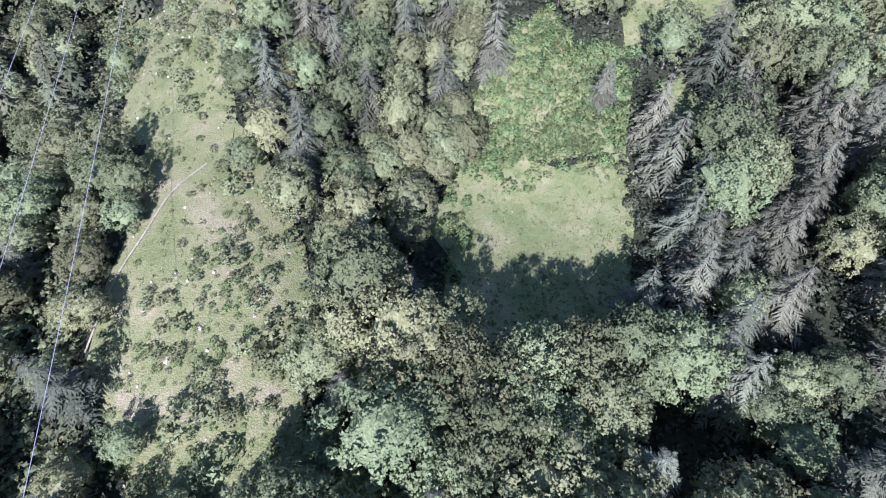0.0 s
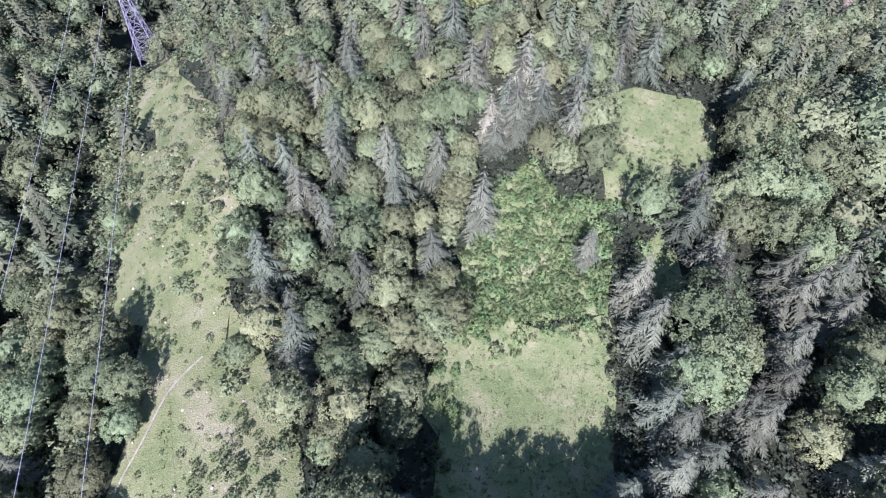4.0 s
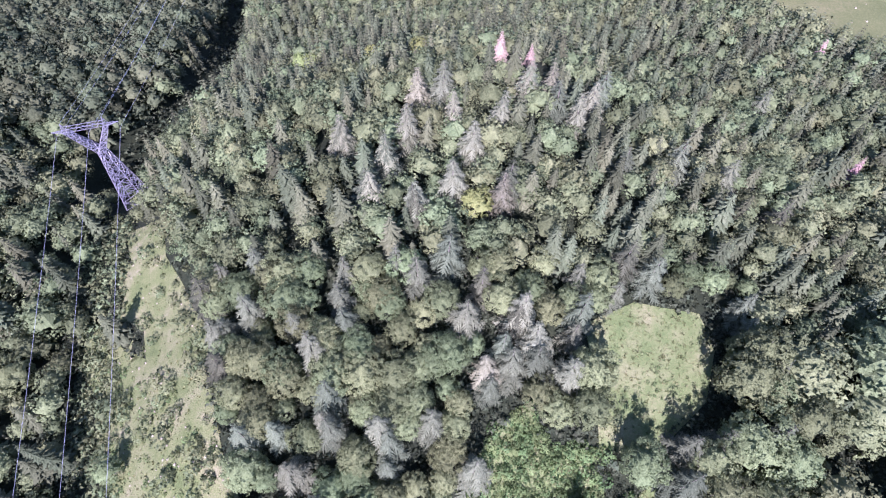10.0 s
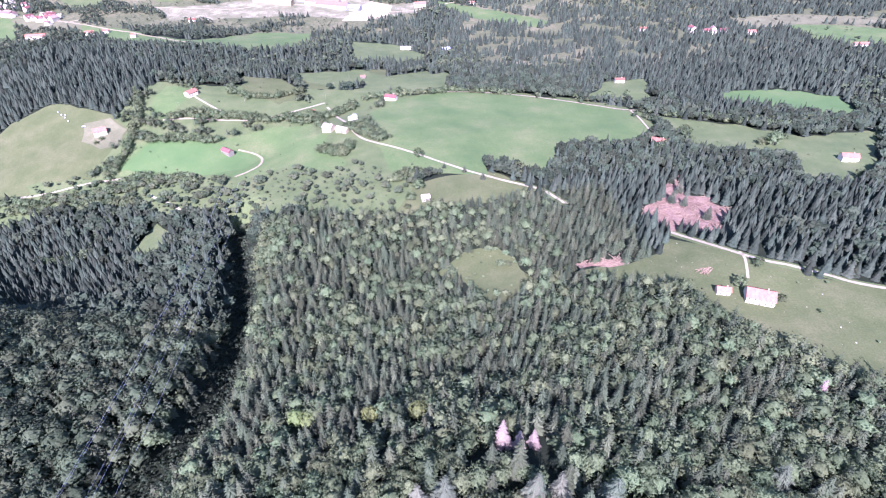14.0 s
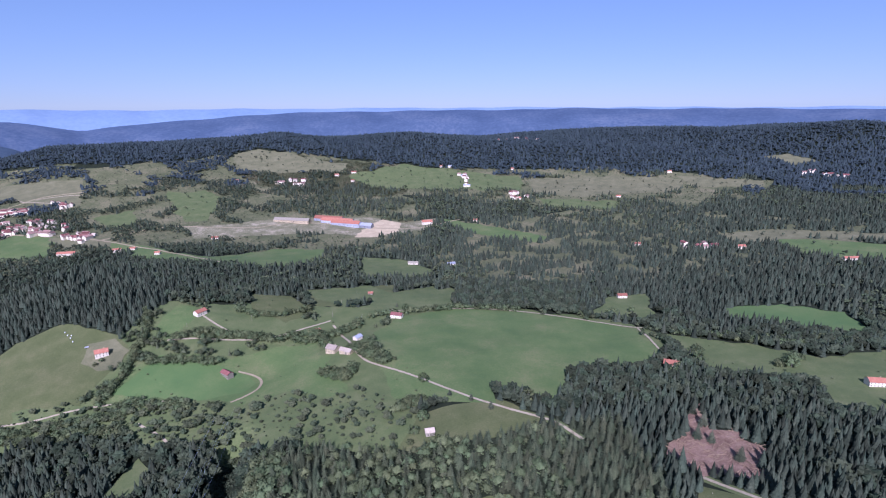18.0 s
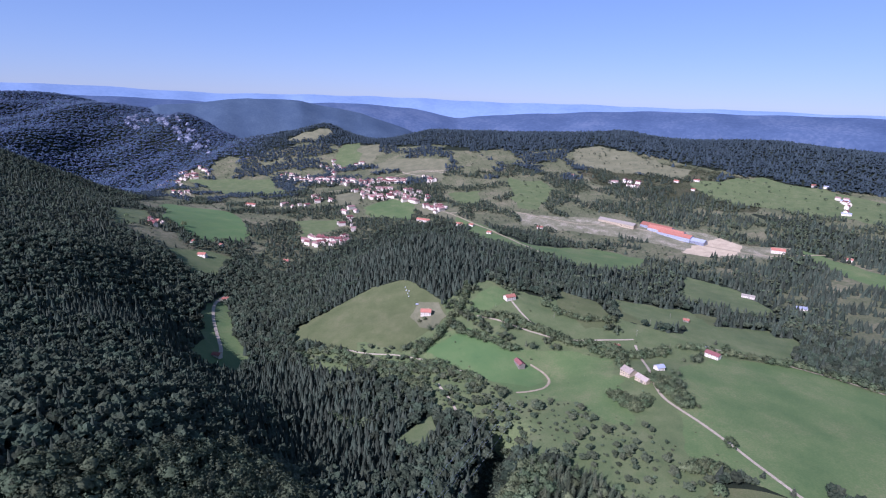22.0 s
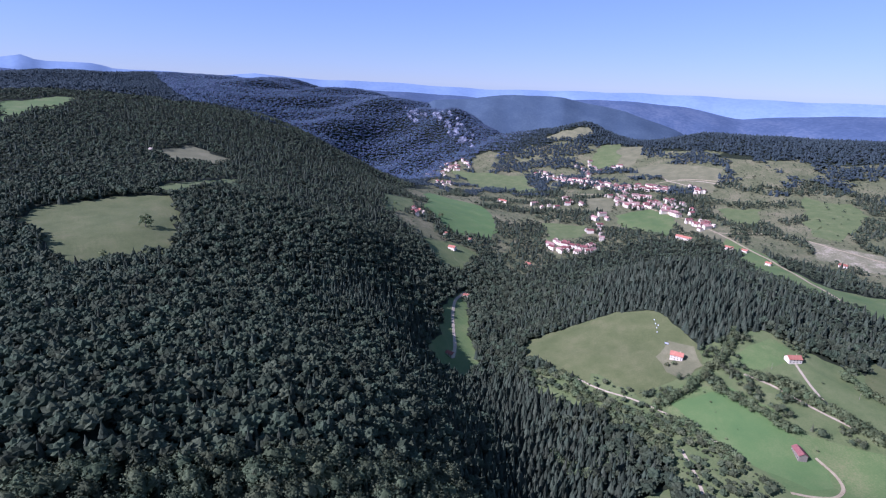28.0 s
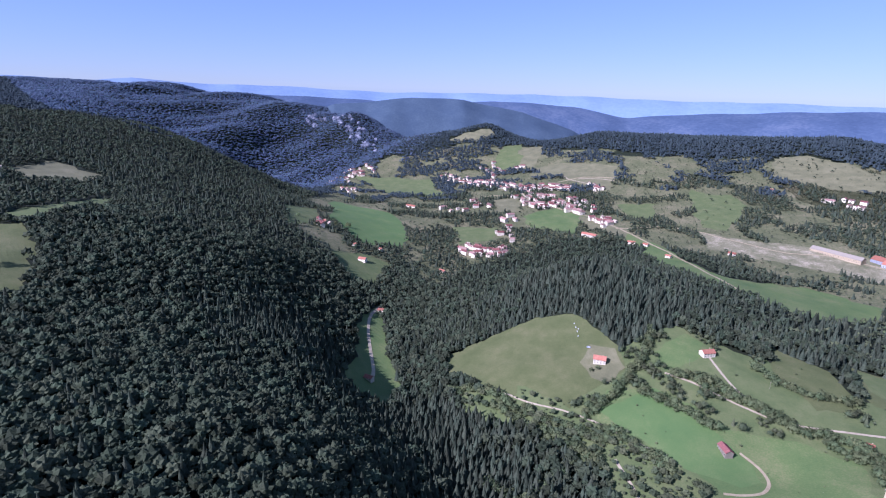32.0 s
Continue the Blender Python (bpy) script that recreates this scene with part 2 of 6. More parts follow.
M = {
    # near-black: the shade under the trees is put into the floor's colour
    "floor": material("shade_dark_forest_floor", [(0.009, 0.013, 0.006), (0.017, 0.023, 0.009), (0.030, 0.035, 0.015)], 0.08, fine=14),
    "lush": material("mown_grass", [(0.0751, 0.12, 0.0353), (0.104, 0.145, 0.0442), (0.163, 0.172, 0.0663)], 0.02, bump=0.05, fine=30),
    "bright": material("fresh_grass", [(0.0784, 0.137, 0.0399), (0.094, 0.15, 0.0436), (0.125, 0.167, 0.0545)], 0.025, bump=0.05, fine=30),
    "pasture": material("pasture_grass", [(0.078, 0.106, 0.0354), (0.108, 0.132, 0.0451), (0.149, 0.158, 0.0643)], 0.04, bump=0.1, fine=20),
    "dry": material("dry_grass", [(0.073, 0.089, 0.028), (0.1, 0.112, 0.039), (0.145, 0.14, 0.059)], 0.03, bump=0.1, fine=25),
    "meadow": material("tall_meadow_grass", [(0.066, 0.098, 0.03), (0.1, 0.132, 0.042), (0.148, 0.162, 0.066), (0.205, 0.196, 0.1)], 0.12, bump=0.3, fine=24),
    "scrub": material("dry_scrub_grass", [(0.066, 0.09, 0.027), (0.098, 0.122, 0.039), (0.13, 0.146, 0.054), (0.17, 0.168, 0.08), (0.236, 0.21, 0.132)], 0.09, bump=0.3, fine=30),
    "brown": material("parched_brown_grass", [(0.108, 0.108, 0.0528), (0.153, 0.147, 0.0704), (0.207, 0.191, 0.101)], 0.03, bump=0.1, fine=25),
    "rock": material("pale_limestone", [(0.17, 0.155, 0.105), (0.289, 0.261, 0.172), (0.425, 0.382, 0.258)], 0.15, fine=8),
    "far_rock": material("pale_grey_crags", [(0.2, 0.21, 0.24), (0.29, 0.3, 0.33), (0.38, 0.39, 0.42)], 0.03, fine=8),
    "stony": material("stony_waste_ground", [(0.11, 0.116, 0.0532), (0.2, 0.184, 0.0988), (0.42, 0.359, 0.236)], 0.03, fine=10),
    "felled": material("felled_brash", [(0.15, 0.09, 0.055), (0.24, 0.15, 0.098), (0.35, 0.24, 0.165)], 0.12, bump=0.5, fine=8),
    "country": material("rough_grassland", [(0.0727, 0.0832, 0.0336), (0.121, 0.123, 0.0538), (0.21, 0.182, 0.0974)], 0.012, bump=0.1, fine=16),
    "track": material("pale_gravel", [(0.296, 0.236, 0.143), (0.374, 0.312, 0.198), (0.468, 0.403, 0.267)], 0.3, fine=10),
    "concrete": material("pale_yard_concrete", [(0.384, 0.3, 0.174), (0.48, 0.383, 0.223), (0.576, 0.467, 0.279)], 0.05, bump=0.05),
    "dirt": material("trodden_earth", [(0.13, 0.125, 0.075), (0.2, 0.185, 0.12), (0.3, 0.27, 0.19)], 0.4, fine=10),
    "asphalt": material("worn_asphalt", [(0.253, 0.202, 0.113), (0.329, 0.27, 0.153), (0.402, 0.337, 0.194)], 0.3, fine=10),
    "leaf": material("broad_leaves", [(0.079, 0.104, 0.045), (0.115, 0.146, 0.063), (0.172, 0.204, 0.096)], 0.35, rough=0.75, bump=0, leaf=0.33, spec=0.08, cell=3.2, tint=True, spread=0.28),
    # darker, bluer copy of the broad leaves: shade and haze put into the colour
    "leaf_dark": material("shade_dark_broad_leaves", [(0.0336, 0.0459, 0.0235), (0.0493, 0.0638, 0.0336), (0.0739, 0.0896, 0.0515)], 0.35, rough=0.75, bump=0, leaf=0.25, spec=0.08, cell=3.2, tint=True, spread=0.38),
    # tone between the broad leaves and their darker copy
    "leaf_mid": material("mid_tone_broad_leaves", [(0.053, 0.069, 0.033), (0.077, 0.096, 0.046), (0.116, 0.137, 0.07)], 0.35, rough=0.75, bump=0, leaf=0.28, spec=0.08, cell=3.2, tint=True, spread=0.3),
    # haze over the distant and gorge woods is put into these two colours
    "leaf_far": material("haze_tinted_distant_woods", [(0.027, 0.038, 0.038), (0.036, 0.049, 0.050), (0.049, 0.063, 0.062)], 0.02, rough=0.8, bump=0, spec=0.08, tint=True, spread=0.12),
    "leaf_gorge": material("haze_tinted_gorge_woods", [(0.0585, 0.0793, 0.112), (0.0728, 0.0949, 0.131), (0.0962, 0.12, 0.156)], 0.012, rough=0.85, bump=0, spec=0.05, tint=True, spread=0.16),
    "leaf_one": material("broad_leaves_single", [(0.088, 0.116, 0.048), (0.128, 0.162, 0.068), (0.188, 0.222, 0.102)], 2.0, rough=0.75, bump=0, leaf=0.33, spec=0.08, cell=3.2, per_object=True, spread=0.28),
    "needle": material("spruce_needles", [(0.0449, 0.0566, 0.028), (0.0676, 0.082, 0.0407), (0.106, 0.119, 0.0642)], 0.35, rough=0.75, bump=0, leaf=0.12, spec=0.08, cell=4.0, tint=True, spread=0.32),
    # darker copy of the spruce needles: shade of the slopes put into the colour
    "needle_dark": material("shade_dark_spruce_needles", [(0.030, 0.040, 0.025), (0.044, 0.056, 0.034), (0.070, 0.083, 0.050)], 0.35, rough=0.75, bump=0, leaf=0.1, spec=0.08, cell=4.0, tint=True, spread=0.32),
    "needle_one": material("spruce_needles_single", [(0.052, 0.066, 0.036), (0.084, 0.099, 0.056), (0.136, 0.15, 0.092)], 2.0, rough=0.75, bump=0, leaf=0.12, spec=0.08, cell=4.0, per_object=True, spread=0.32),
    "leaf_fresh": material("fresh_green_leaves", [(0.083, 0.138, 0.046), (0.118, 0.185, 0.063), (0.175, 0.246, 0.092)], 0.35, rough=0.75, bump=0, leaf=0.42, spec=0.08, tint=True, cell=3.5),
    "leaf_yellow": material("yellowing_leaves", [(0.115, 0.15, 0.046), (0.158, 0.19, 0.058), (0.215, 0.24, 0.082)], 2.0, rough=0.55, bump=0, leaf=0.3, per_object=True, cell=3.5),
    "needle_pale": material("cone_laden_pale_needles", [(0.093, 0.104, 0.056), (0.136, 0.146, 0.082), (0.198, 0.203, 0.122)], 2.0, rough=0.6, bump=0, leaf=0.1, per_object=True, cell=4.0),
    "needle_dead": material("dead_russet_needles", [(0.22, 0.155, 0.11), (0.3, 0.22, 0.165), (0.38, 0.295, 0.225)], 2.0, rough=0.7, bump=0, leaf=0.1, per_object=True, cell=4.0),
    "tuft": material("long_grass", [(0.073, 0.104, 0.0326), (0.117, 0.143, 0.0512), (0.204, 0.208, 0.0929)], 0.3, rough=0.6, bump=0, leaf=0.2, tint=True),
    "straw": material("dry_stalks", [(0.0596, 0.0909, 0.0247), (0.111, 0.133, 0.0451), (0.199, 0.214, 0.09)], 0.2, rough=0.6, bump=0, leaf=0.2, tint=True),
    "bark": material("grey_bark", [(0.10, 0.085, 0.07), (0.18, 0.16, 0.13)], 2.0),
    "bark_pale": material("stripped_logs", [(0.22, 0.148, 0.0851), (0.38, 0.275, 0.17)], 1.0),
    "wrap": material("white_bale_wrap", [(0.7, 0.7, 0.68), (0.8, 0.8, 0.78)], 1.0, rough=0.4, bump=0.05),
    "plaster": material("pale_render", [(0.598, 0.522, 0.378), (0.729, 0.646, 0.482)], 0.4, bump=0.05, per_object=True, hue=0.0, spread=0.12),
    "tiles": material("red_clay_tiles", [(0.25, 0.092, 0.055), (0.32, 0.128, 0.078), (0.39, 0.178, 0.115)], 0.5, bump=0.1, per_object=True, hue=0.0),
    "dull_tiles": material("weathered_clay_tiles", [(0.17, 0.1, 0.078), (0.24, 0.145, 0.112), (0.32, 0.21, 0.165)], 0.5, bump=0.1, per_object=True, hue=0.0, spread=0.35),
    "pale_tiles": material("worn_pale_tiles", [(0.27, 0.21, 0.15), (0.36, 0.29, 0.21), (0.44, 0.37, 0.28)], 0.6, bump=0.1, per_object=True, hue=0.0),
    "dark_tiles": material("dark_red_tiles", [(0.123, 0.0475, 0.042), (0.171, 0.0665, 0.0546), (0.218, 0.095, 0.0756)], 0.6, bump=0.1, per_object=True, hue=0.0),
    "stone": material("old_stone_wall", [(0.315, 0.247, 0.146), (0.468, 0.376, 0.23), (0.558, 0.456, 0.28)], 0.5, per_object=True, hue=0.0),
    "wood": material("weathered_boards", [(0.187, 0.157, 0.112), (0.289, 0.258, 0.19)], 1.0, per_object=True, hue=0.0),
    "metal_roof": material("grey_sheet_roof", [(0.3, 0.31, 0.33), (0.4, 0.41, 0.43)], 0.3, rough=0.5, metal=0.3, per_object=True, hue=0.0),
    "dark": material("dark_window_glass", [(0.02, 0.022, 0.025), (0.04, 0.042, 0.045)], 1.0, rough=0.15, bump=0, spec=0.5),
    "steel": material("galvanised_steel", [(0.20, 0.20, 0.22), (0.30, 0.30, 0.33)], 1.0, rough=0.45, metal=0.5, bump=0),
    "cable": material("aluminium_cable", [(0.55, 0.56, 0.58), (0.7, 0.7, 0.72)], 1.0, rough=0.4, metal=0.6, bump=0),
    # ridges: haze put into the colour, bluer and paler further off
    "near_far_hills": material("haze_dark_ridge_woods", [(0.042, 0.0663, 0.095), (0.0542, 0.0816, 0.109), (0.0702, 0.102, 0.128)], 0.008, bump=0),
    "far_hills": material("haze_blue_ridge_woods", [(0.048, 0.074, 0.122), (0.064, 0.094, 0.146), (0.1, 0.128, 0.176)], 0.004, bump=0),
    "farther_hills": material("haze_pale_ridges", [(0.145, 0.214, 0.307), (0.169, 0.241, 0.336), (0.194, 0.268, 0.365)], 0.003, bump=0),
}


# ---- lie of the land: spot heights, metres; far ones fitted to the camera's view ----
SPOTS_NEAR = [(0, 100, 10), (15, 100, 8), (54, 97, 10), (110, 80, 12), (160, 110, 20), (-77, 91, 25), (-63, 108, 27), (-39, 54, 23), (10, 40, 12),
              (-69, 152, 34), (-50, 124, 30), (20, 150, 26), (45, 127, 17), (37, 158, 28), (92, 184, 26), (20, 217, 46), (30, 222, 46), (20, 246, 46),
              (-60, 200, 38), (-80, 250, 36), (-120, 180, 6), (-137, 273, -4), (-110, 110, 4), (-110, 40, 8), (-60, -60, 18)]
SPOTS_HILL = [(120, 230, 30), (181, 254, 20), (60, 290, 43), (37, 313, 45), (120, 330, 18), (-40, 330, 24), (-105, 305, 9), (-63, 354, 8), (1, 343, 23), (-110, 370, -8), (-60, 430, -22), (40, 420, -4), (140, 410, 2),
              (66, 499, -31), (152, 515, -17), (247, 462, 0), (250, 490, 2), (300, 380, 2), (10, 560, -32), (-110, 540, -38), (-60, 640, -30), (10, 644, -22), (120, 640, -22), (-182, 616, -54), (-292, 642, -75), (-320, 546, -66)]
SPOTS_VALE = [(-241, 819, -52), (-200, 818, -61), (-100, 829, -28), (-88, 898, -38), (-78, 995, -38), (-325, 955, -24), (-421, 868, -41), (-480, 800, -62), (-470, 990, -8), (-600, 1080, -4),
              (-651, 665, -98), (-600, 640, -98), (-710, 700, -103), (-560, 640, -96), (-400, 600, -78), (-864, 833, -115), (-730, 900, -104), (-976, 1084, -122), (-1545, 1433, -108), (-1200, 1500, -85), (-760, 1180, -85), (-300, 1150, -40)]
SPOTS_LEFT = [(-300, 420, 12), (-420, 480, -2), (-250, 300, 34), (-384, 283, 72), (-381, 266, 86), (-352, 320, 64), (-359, 234, 93), (-448, 397, 44), (-605, 465, 8), (-560, 330, 64), (-711, 247, 84), (-789, 293, 92), (-900, 200, 100), (-700, 100, 100), (-400, 100, 108), (-250, 160, 62),
              (-636, 559, -24), (-470, 544, -42), (-502, 648, -98), (-840, 520, 38), (-951, 637, 14), (-1000, 420, 95), (-1407, 421, 105), (-1500, 650, 75), (-1945, 870, 80), (-2100, 1250, -120), (-1300, 950, -45), (-1700, 1230, -105), (-1798, 997, 0), (-1668, 1044, -56)]
SPOTS_FAR = [(60, 1350, -75), (-140, 1750, -70), (-400, 1500, -75), (726, 1355, -50), (330, 1080, -45), (520, 900, -30), (240, 760, -25), (420, 640, -14), (400, 1500, -60),
             (-1700, 2000, -60), (-1000, 2000, -20), (-2076, 2341, 110), (-2300, 2250, 40), (-1900, 2560, 25), (-1554, 2512, 95), (-1259, 2680, 108), (-1040, 2670, 100), (-700, 2200, 0), (0, 2250, -10), (700, 2000, -20), (1400, 2000, 10), (900, 700, -10)]
SPOTS_RIM = [(1291, 2800, 145), (509, 3050, 125), (-77, 2898, 116), (-655, 2817, 145), (1848, 2440, 170), (1800, 1000, 20), (1500, 0, 20), (0, -1500, 30), (-1500, -800, 150),
             (-2338, 372, 225), (-2211, 634, 172), (-2087, 746, 140), (-2600, 700, 130), (-2436, 1287, -110), (-2470, 1453, -120), (-3300, 1000, 215), (-3250, 1400, 185), (-3080, 1755, 155), (-2850, 2006, 120), (-2620, 1750, -60), (-2700, 1300, 20), (-2750, 2600, -120), (-2300, 3100, -140), (-3200, 300, 260), (-400, 4000, -150), (-1700, 4000, -190), (1200, 4200, 0), (3500, 2500, 50), (3500, -500, 50), (0, -3500, 50), (-3500, -1500, 150), (-4300, 1200, 250), (-3600, 3200, -60)]


def spline(x, y):
    """Weights of a smooth sheet through the spots."""
    d = np.sqrt((x[:, None] - x[None]) ** 2 + (y[:, None] - y[None]) ** 2 + 900.0)
    return d


SPOTS = np.array(SPOTS_NEAR + SPOTS_HILL + SPOTS_VALE + SPOTS_LEFT + SPOTS_FAR + SPOTS_RIM, float)
SX, SY, SZ = SPOTS.T
SW = np.linalg.solve(np.vstack([np.hstack([spline(SX, SY) - 3.0 * np.eye(len(SX)), np.ones((len(SX), 1))]), np.append(np.ones(len(SX)), 0)]), np.append(SZ, 0))


# power-line corridor north of the pylon, sunk as a trench to look shaded
CORRIDOR_TRENCH = [(-152, 292), (-141, 333), (-129, 366), (-126, 405), (-131, 443), (-140, 500), (-150, 545), (-180, 630), (-188, 680)]


def way_off(x, y, line):
    """Distance of each point from a line of the plan."""
    best = np.full(x.shape, 1e9)
    for (x0, y0), (x1, y1) in zip(line, line[1:]):
        dx, dy = x1 - x0, y1 - y0
        s = np.clip(((x - x0) * dx + (y - y0) * dy) / (dx * dx + dy * dy), 0, 1)
        best = np.minimum(best, np.hypot(x - x0 - s * dx, y - y0 - s * dy))
    return best


def waves(x, y):
    """Gentle unevenness of natural ground."""
    return (np.sin(x / 37.0 + 1.3 * np.sin(y / 53.0)) * np.cos(y / 41.0 + 1.1 * np.sin(x / 61.0)) * 1.2
            + np.sin(x / 13.0 + np.sin(y / 17.0)) * np.cos(y / 11.0) * 0.3)


def height(x, y):
    """Height of the bare ground at x, y (arrays or numbers)."""
    x, y = np.asarray(x, float), np.asarray(y, float)
    fx, fy = x.ravel(), y.ravel()
    z = np.empty_like(fx)
    for a in range(0, len(fx), 20000):
        px, py = fx[a:a + 20000], fy[a:a + 20000]
        z[a:a + 20000] = np.sqrt((px[:, None] - SX) ** 2 + (py[:, None] - SY) ** 2 + 900.0) @ SW[:-1] + SW[-1]
    far = np.clip((np.hypot(fx, fy) - 1500.0) / 1500.0, 0, 1)
    z = z - 22.0 * np.exp(-(way_off(fx, fy, CORRIDOR_TRENCH) / 15.0) ** 2)
    fold = np.clip((-2150.0 - fx) / 350.0, 0, 1) * np.clip((fy - 700.0) / 300.0, 0, 1)
    z = z + fold * (15.0 * np.sin((fx + 0.7 * fy) / 80.0 + 0.8 * np.sin(fy / 210.0)) + 6.0 * np.sin((fx + 0.4 * fy) / 33.0))
    return (z + waves(fx, fy) + far * 14.0 * np.sin(fx / 170.0 + fy / 260.0) * np.cos(fy / 190.0)).reshape(x.shape)
FIELDS, ROADS = [], []
FIELDS.append(("big_field", "lush", [(-69, 889), (-25, 955), (53, 984), (148, 967), (232, 921), (295, 878), (296, 808), (286, 777), (243, 754), (171, 760), (143, 681), (102, 701), (44, 731), (-6, 760), (-44, 795)]))
FIELDS.append(("curve_field", "lush", [(-377, 821), (-336, 856), (-248, 848), (-196, 881), (-147, 897), (-128, 831), (-77, 781), (-23, 786), (8, 740), (-4, 711), (-68, 661), (-152, 698), (-194, 740), (-217, 760), (-254, 773), (-311, 776), (-361, 776)]))
FIELDS.append(("curve_plot", "bright", [(-366, 787), (-339, 854), (-258, 834), (-215, 821), (-201, 804), (-210, 781), (-248, 768), (-317, 775)]))
FIELDS.append(("house_meadow", "dry", [(-623, 787), (-598, 855), (-561, 911), (-506, 930), (-454, 913), (-413, 899), (-381, 866), (-397, 791), (-391, 766), (-446, 750), (-512, 754), (-581, 752)]))
FIELDS.append(("slope_pasture", "pasture", [(-559, 730), (-493, 746), (-388, 762), (-355, 775), (-299, 759), (-258, 751), (-222, 742), (-270, 682), (-308, 710), (-373, 719), (-486, 703)]))
FIELDS.append(("lower_pasture", "pasture", [(-270, 722), (-192, 759), (-145, 763), (-97, 725), (-69, 730), (-19, 681), (1, 672), (-24, 626), (-62, 630), (-123, 645), (-202, 674), (-259, 690)]))
FIELDS.append(("upper_plot", "lush", [(-371, 914), (-362, 978), (-335, 972), (-315, 899), (-345, 891)]))
FIELDS.append(("upper_strip", "pasture", [(-325, 986), (-287, 998), (-232, 970), (-156, 950), (-191, 924), (-236, 923), (-289, 928)]))
FIELDS.append(("ridge_field", "dry", [(-213, 1096), (-155, 1112), (-43, 1143), (-48, 1071), (-97, 1010), (-159, 1006)]))
FIELDS.append(("ridge_field", "pasture", [(-98, 982), (-61, 1071), (27, 1146), (30, 1013), (-42, 976)]))
FIELDS.append(("far_green", "lush", [(-480, 1405), (-366, 1505), (-238, 1494), (-222, 1402), (-275, 1289), (-352, 1258)]))
FIELDS.append(("vale_field", "lush", [(-664, 640), (-690, 668), (-760, 715), (-830, 772), (-840, 817), (-760, 770), (-668, 719), (-610, 692), (-570, 640), (-580, 608), (-630, 612)]))
FIELDS.append(("vale_field", "pasture", [(-1090, 851), (-1086, 935), (-1037, 984), (-949, 880), (-962, 830), (-1032, 842)]))
FIELDS.append(("vale_hill", "bright", [(-1700, 1216), (-1452, 1268), (-1207, 1158), (-1121, 1077), (-1151, 974), (-1312, 980)]))
FIELDS.append(("vale_hill", "pasture", [(-1410, 905), (-1438, 1010), (-1299, 950), (-1212, 829)]))
FIELDS.append(("village_field", "pasture", [(-2228, 1636), (-1865, 1789), (-1571, 1607), (-1831, 1529)]))
FIELDS.append(("village_field", "lush", [(-1127, 1539), (-1115, 1676), (-980, 1644), (-912, 1495), (-1043, 1471)]))
FIELDS.append(("village_field", "brown", [(-1853, 2205), (-1708, 2322), (-1561, 2106), (-1682, 2007)]))
FIELDS.append(("village_field", "brown", [(-1541, 2052), (-1453, 2142), (-1201, 2160), (-1082, 1932), (-1288, 1971)]))
FIELDS.append(("slope_field", "pasture", [(-869, 2074), (-679, 2007), (-680, 1893), (-638, 1750), (-737, 1840)]))
FIELDS.append(("long_field", "lush", [(-818, 1595), (-705, 1555), (-514, 1415), (-386, 1393), (-338, 1258), (-508, 1316)]))
FIELDS.append(("east_field", "bright", [(465, 959), (560, 965), (624, 918), (602, 846), (567, 818), (510, 867), (441, 902)]))
FIELDS.append(("east_field", "pasture", [(245, 939), (313, 1035), (388, 1051), (354, 958), (359, 912), (298, 918)]))
FIELDS.append(("east_meadow", "pasture", [(329, 857), (415, 816), (471, 761), (593, 788), (447, 627), (402, 631), (414, 709), (325, 732), (318, 785)]))
FIELDS.append(("far_field", "lush", [(824, 1404), (927, 1374), (1030, 1277), (942, 1178), (807, 1262)]))
FIELDS.append(("far_field", "brown", [(-781, 2504), (-692, 2562), (-290, 2384), (-301, 2291), (-604, 2307), (-719, 2337)]))
FIELDS.append(("far_field", "pasture", [(-275, 2258), (-66, 2419), (373, 2259), (359, 2063), (63, 2119), (-181, 2147)]))
FIELDS.append(("far_field", "brown", [(406, 2203), (700, 2179), (934, 2079), (858, 1958), (508, 1947), (389, 2012)]))
FIELDS.append(("far_field", "pasture", [(387, 1955), (632, 1866), (586, 1775), (401, 1848)]))
FIELDS.append(("far_field", "brown", [(932, 2122), (1188, 2018), (1144, 1945), (919, 2004)]))
FIELDS.append(("mid_field", "pasture", [(-144, 1408), (-39, 1384), (41, 1260), (-11, 1201), (-111, 1214)]))
FIELDS.append(("mid_field", "pasture", [(-195, 1092), (-92, 1137), (-38, 1073), (-115, 1005), (-171, 1041)]))
FIELDS.append(("mid_field", "pasture", [(-94, 972), (-37, 1056), (63, 1138), (50, 993), (-25, 972)]))
FIELDS.append(("mid_field", "lush", [(52, 1803), (235, 1642), (336, 1534), (284, 1496), (111, 1668)]))
FIELDS.append(("quarry_ground", "stony", [(-683, 1718), (-433, 1785), (-154, 1820), (-49, 1756), (52, 1803), (16, 1689), (-76, 1622), (-355, 1655), (-593, 1607)]))
FIELDS.append(("farm_field", "dry", [(128, 512), (171, 511), (200, 520), (212, 540), (229, 524), (243, 508), (262, 490), (286, 478), (325, 459), (380, 436), (430, 400), (400, 350), (330, 352), (263, 374), (236, 394), (214, 425), (197, 452), (186, 478), (160, 488)]))
FIELDS.append(("small_clearing", "dry", [(16, 531), (26, 540), (42, 558), (72, 562), (87, 528), (98, 507), (79, 480), (49, 459), (50, 489), (40, 516), (30, 518)]))
FIELDS.append(("felled_ground", "felled", [(206, 583), (252, 642), (279, 668), (259, 615), (293, 607), (256, 534), (220, 550)]))
FIELDS.append(("felled_ground", "felled", [(132, 523), (167, 523), (169, 511), (133, 516)]))
FIELDS.append(("shed_yard", "dry", [(-23, 621), (-15, 655), (35, 682), (82, 690), (126, 653), (113, 645), (68, 629), (16, 626), (-4, 612)]))
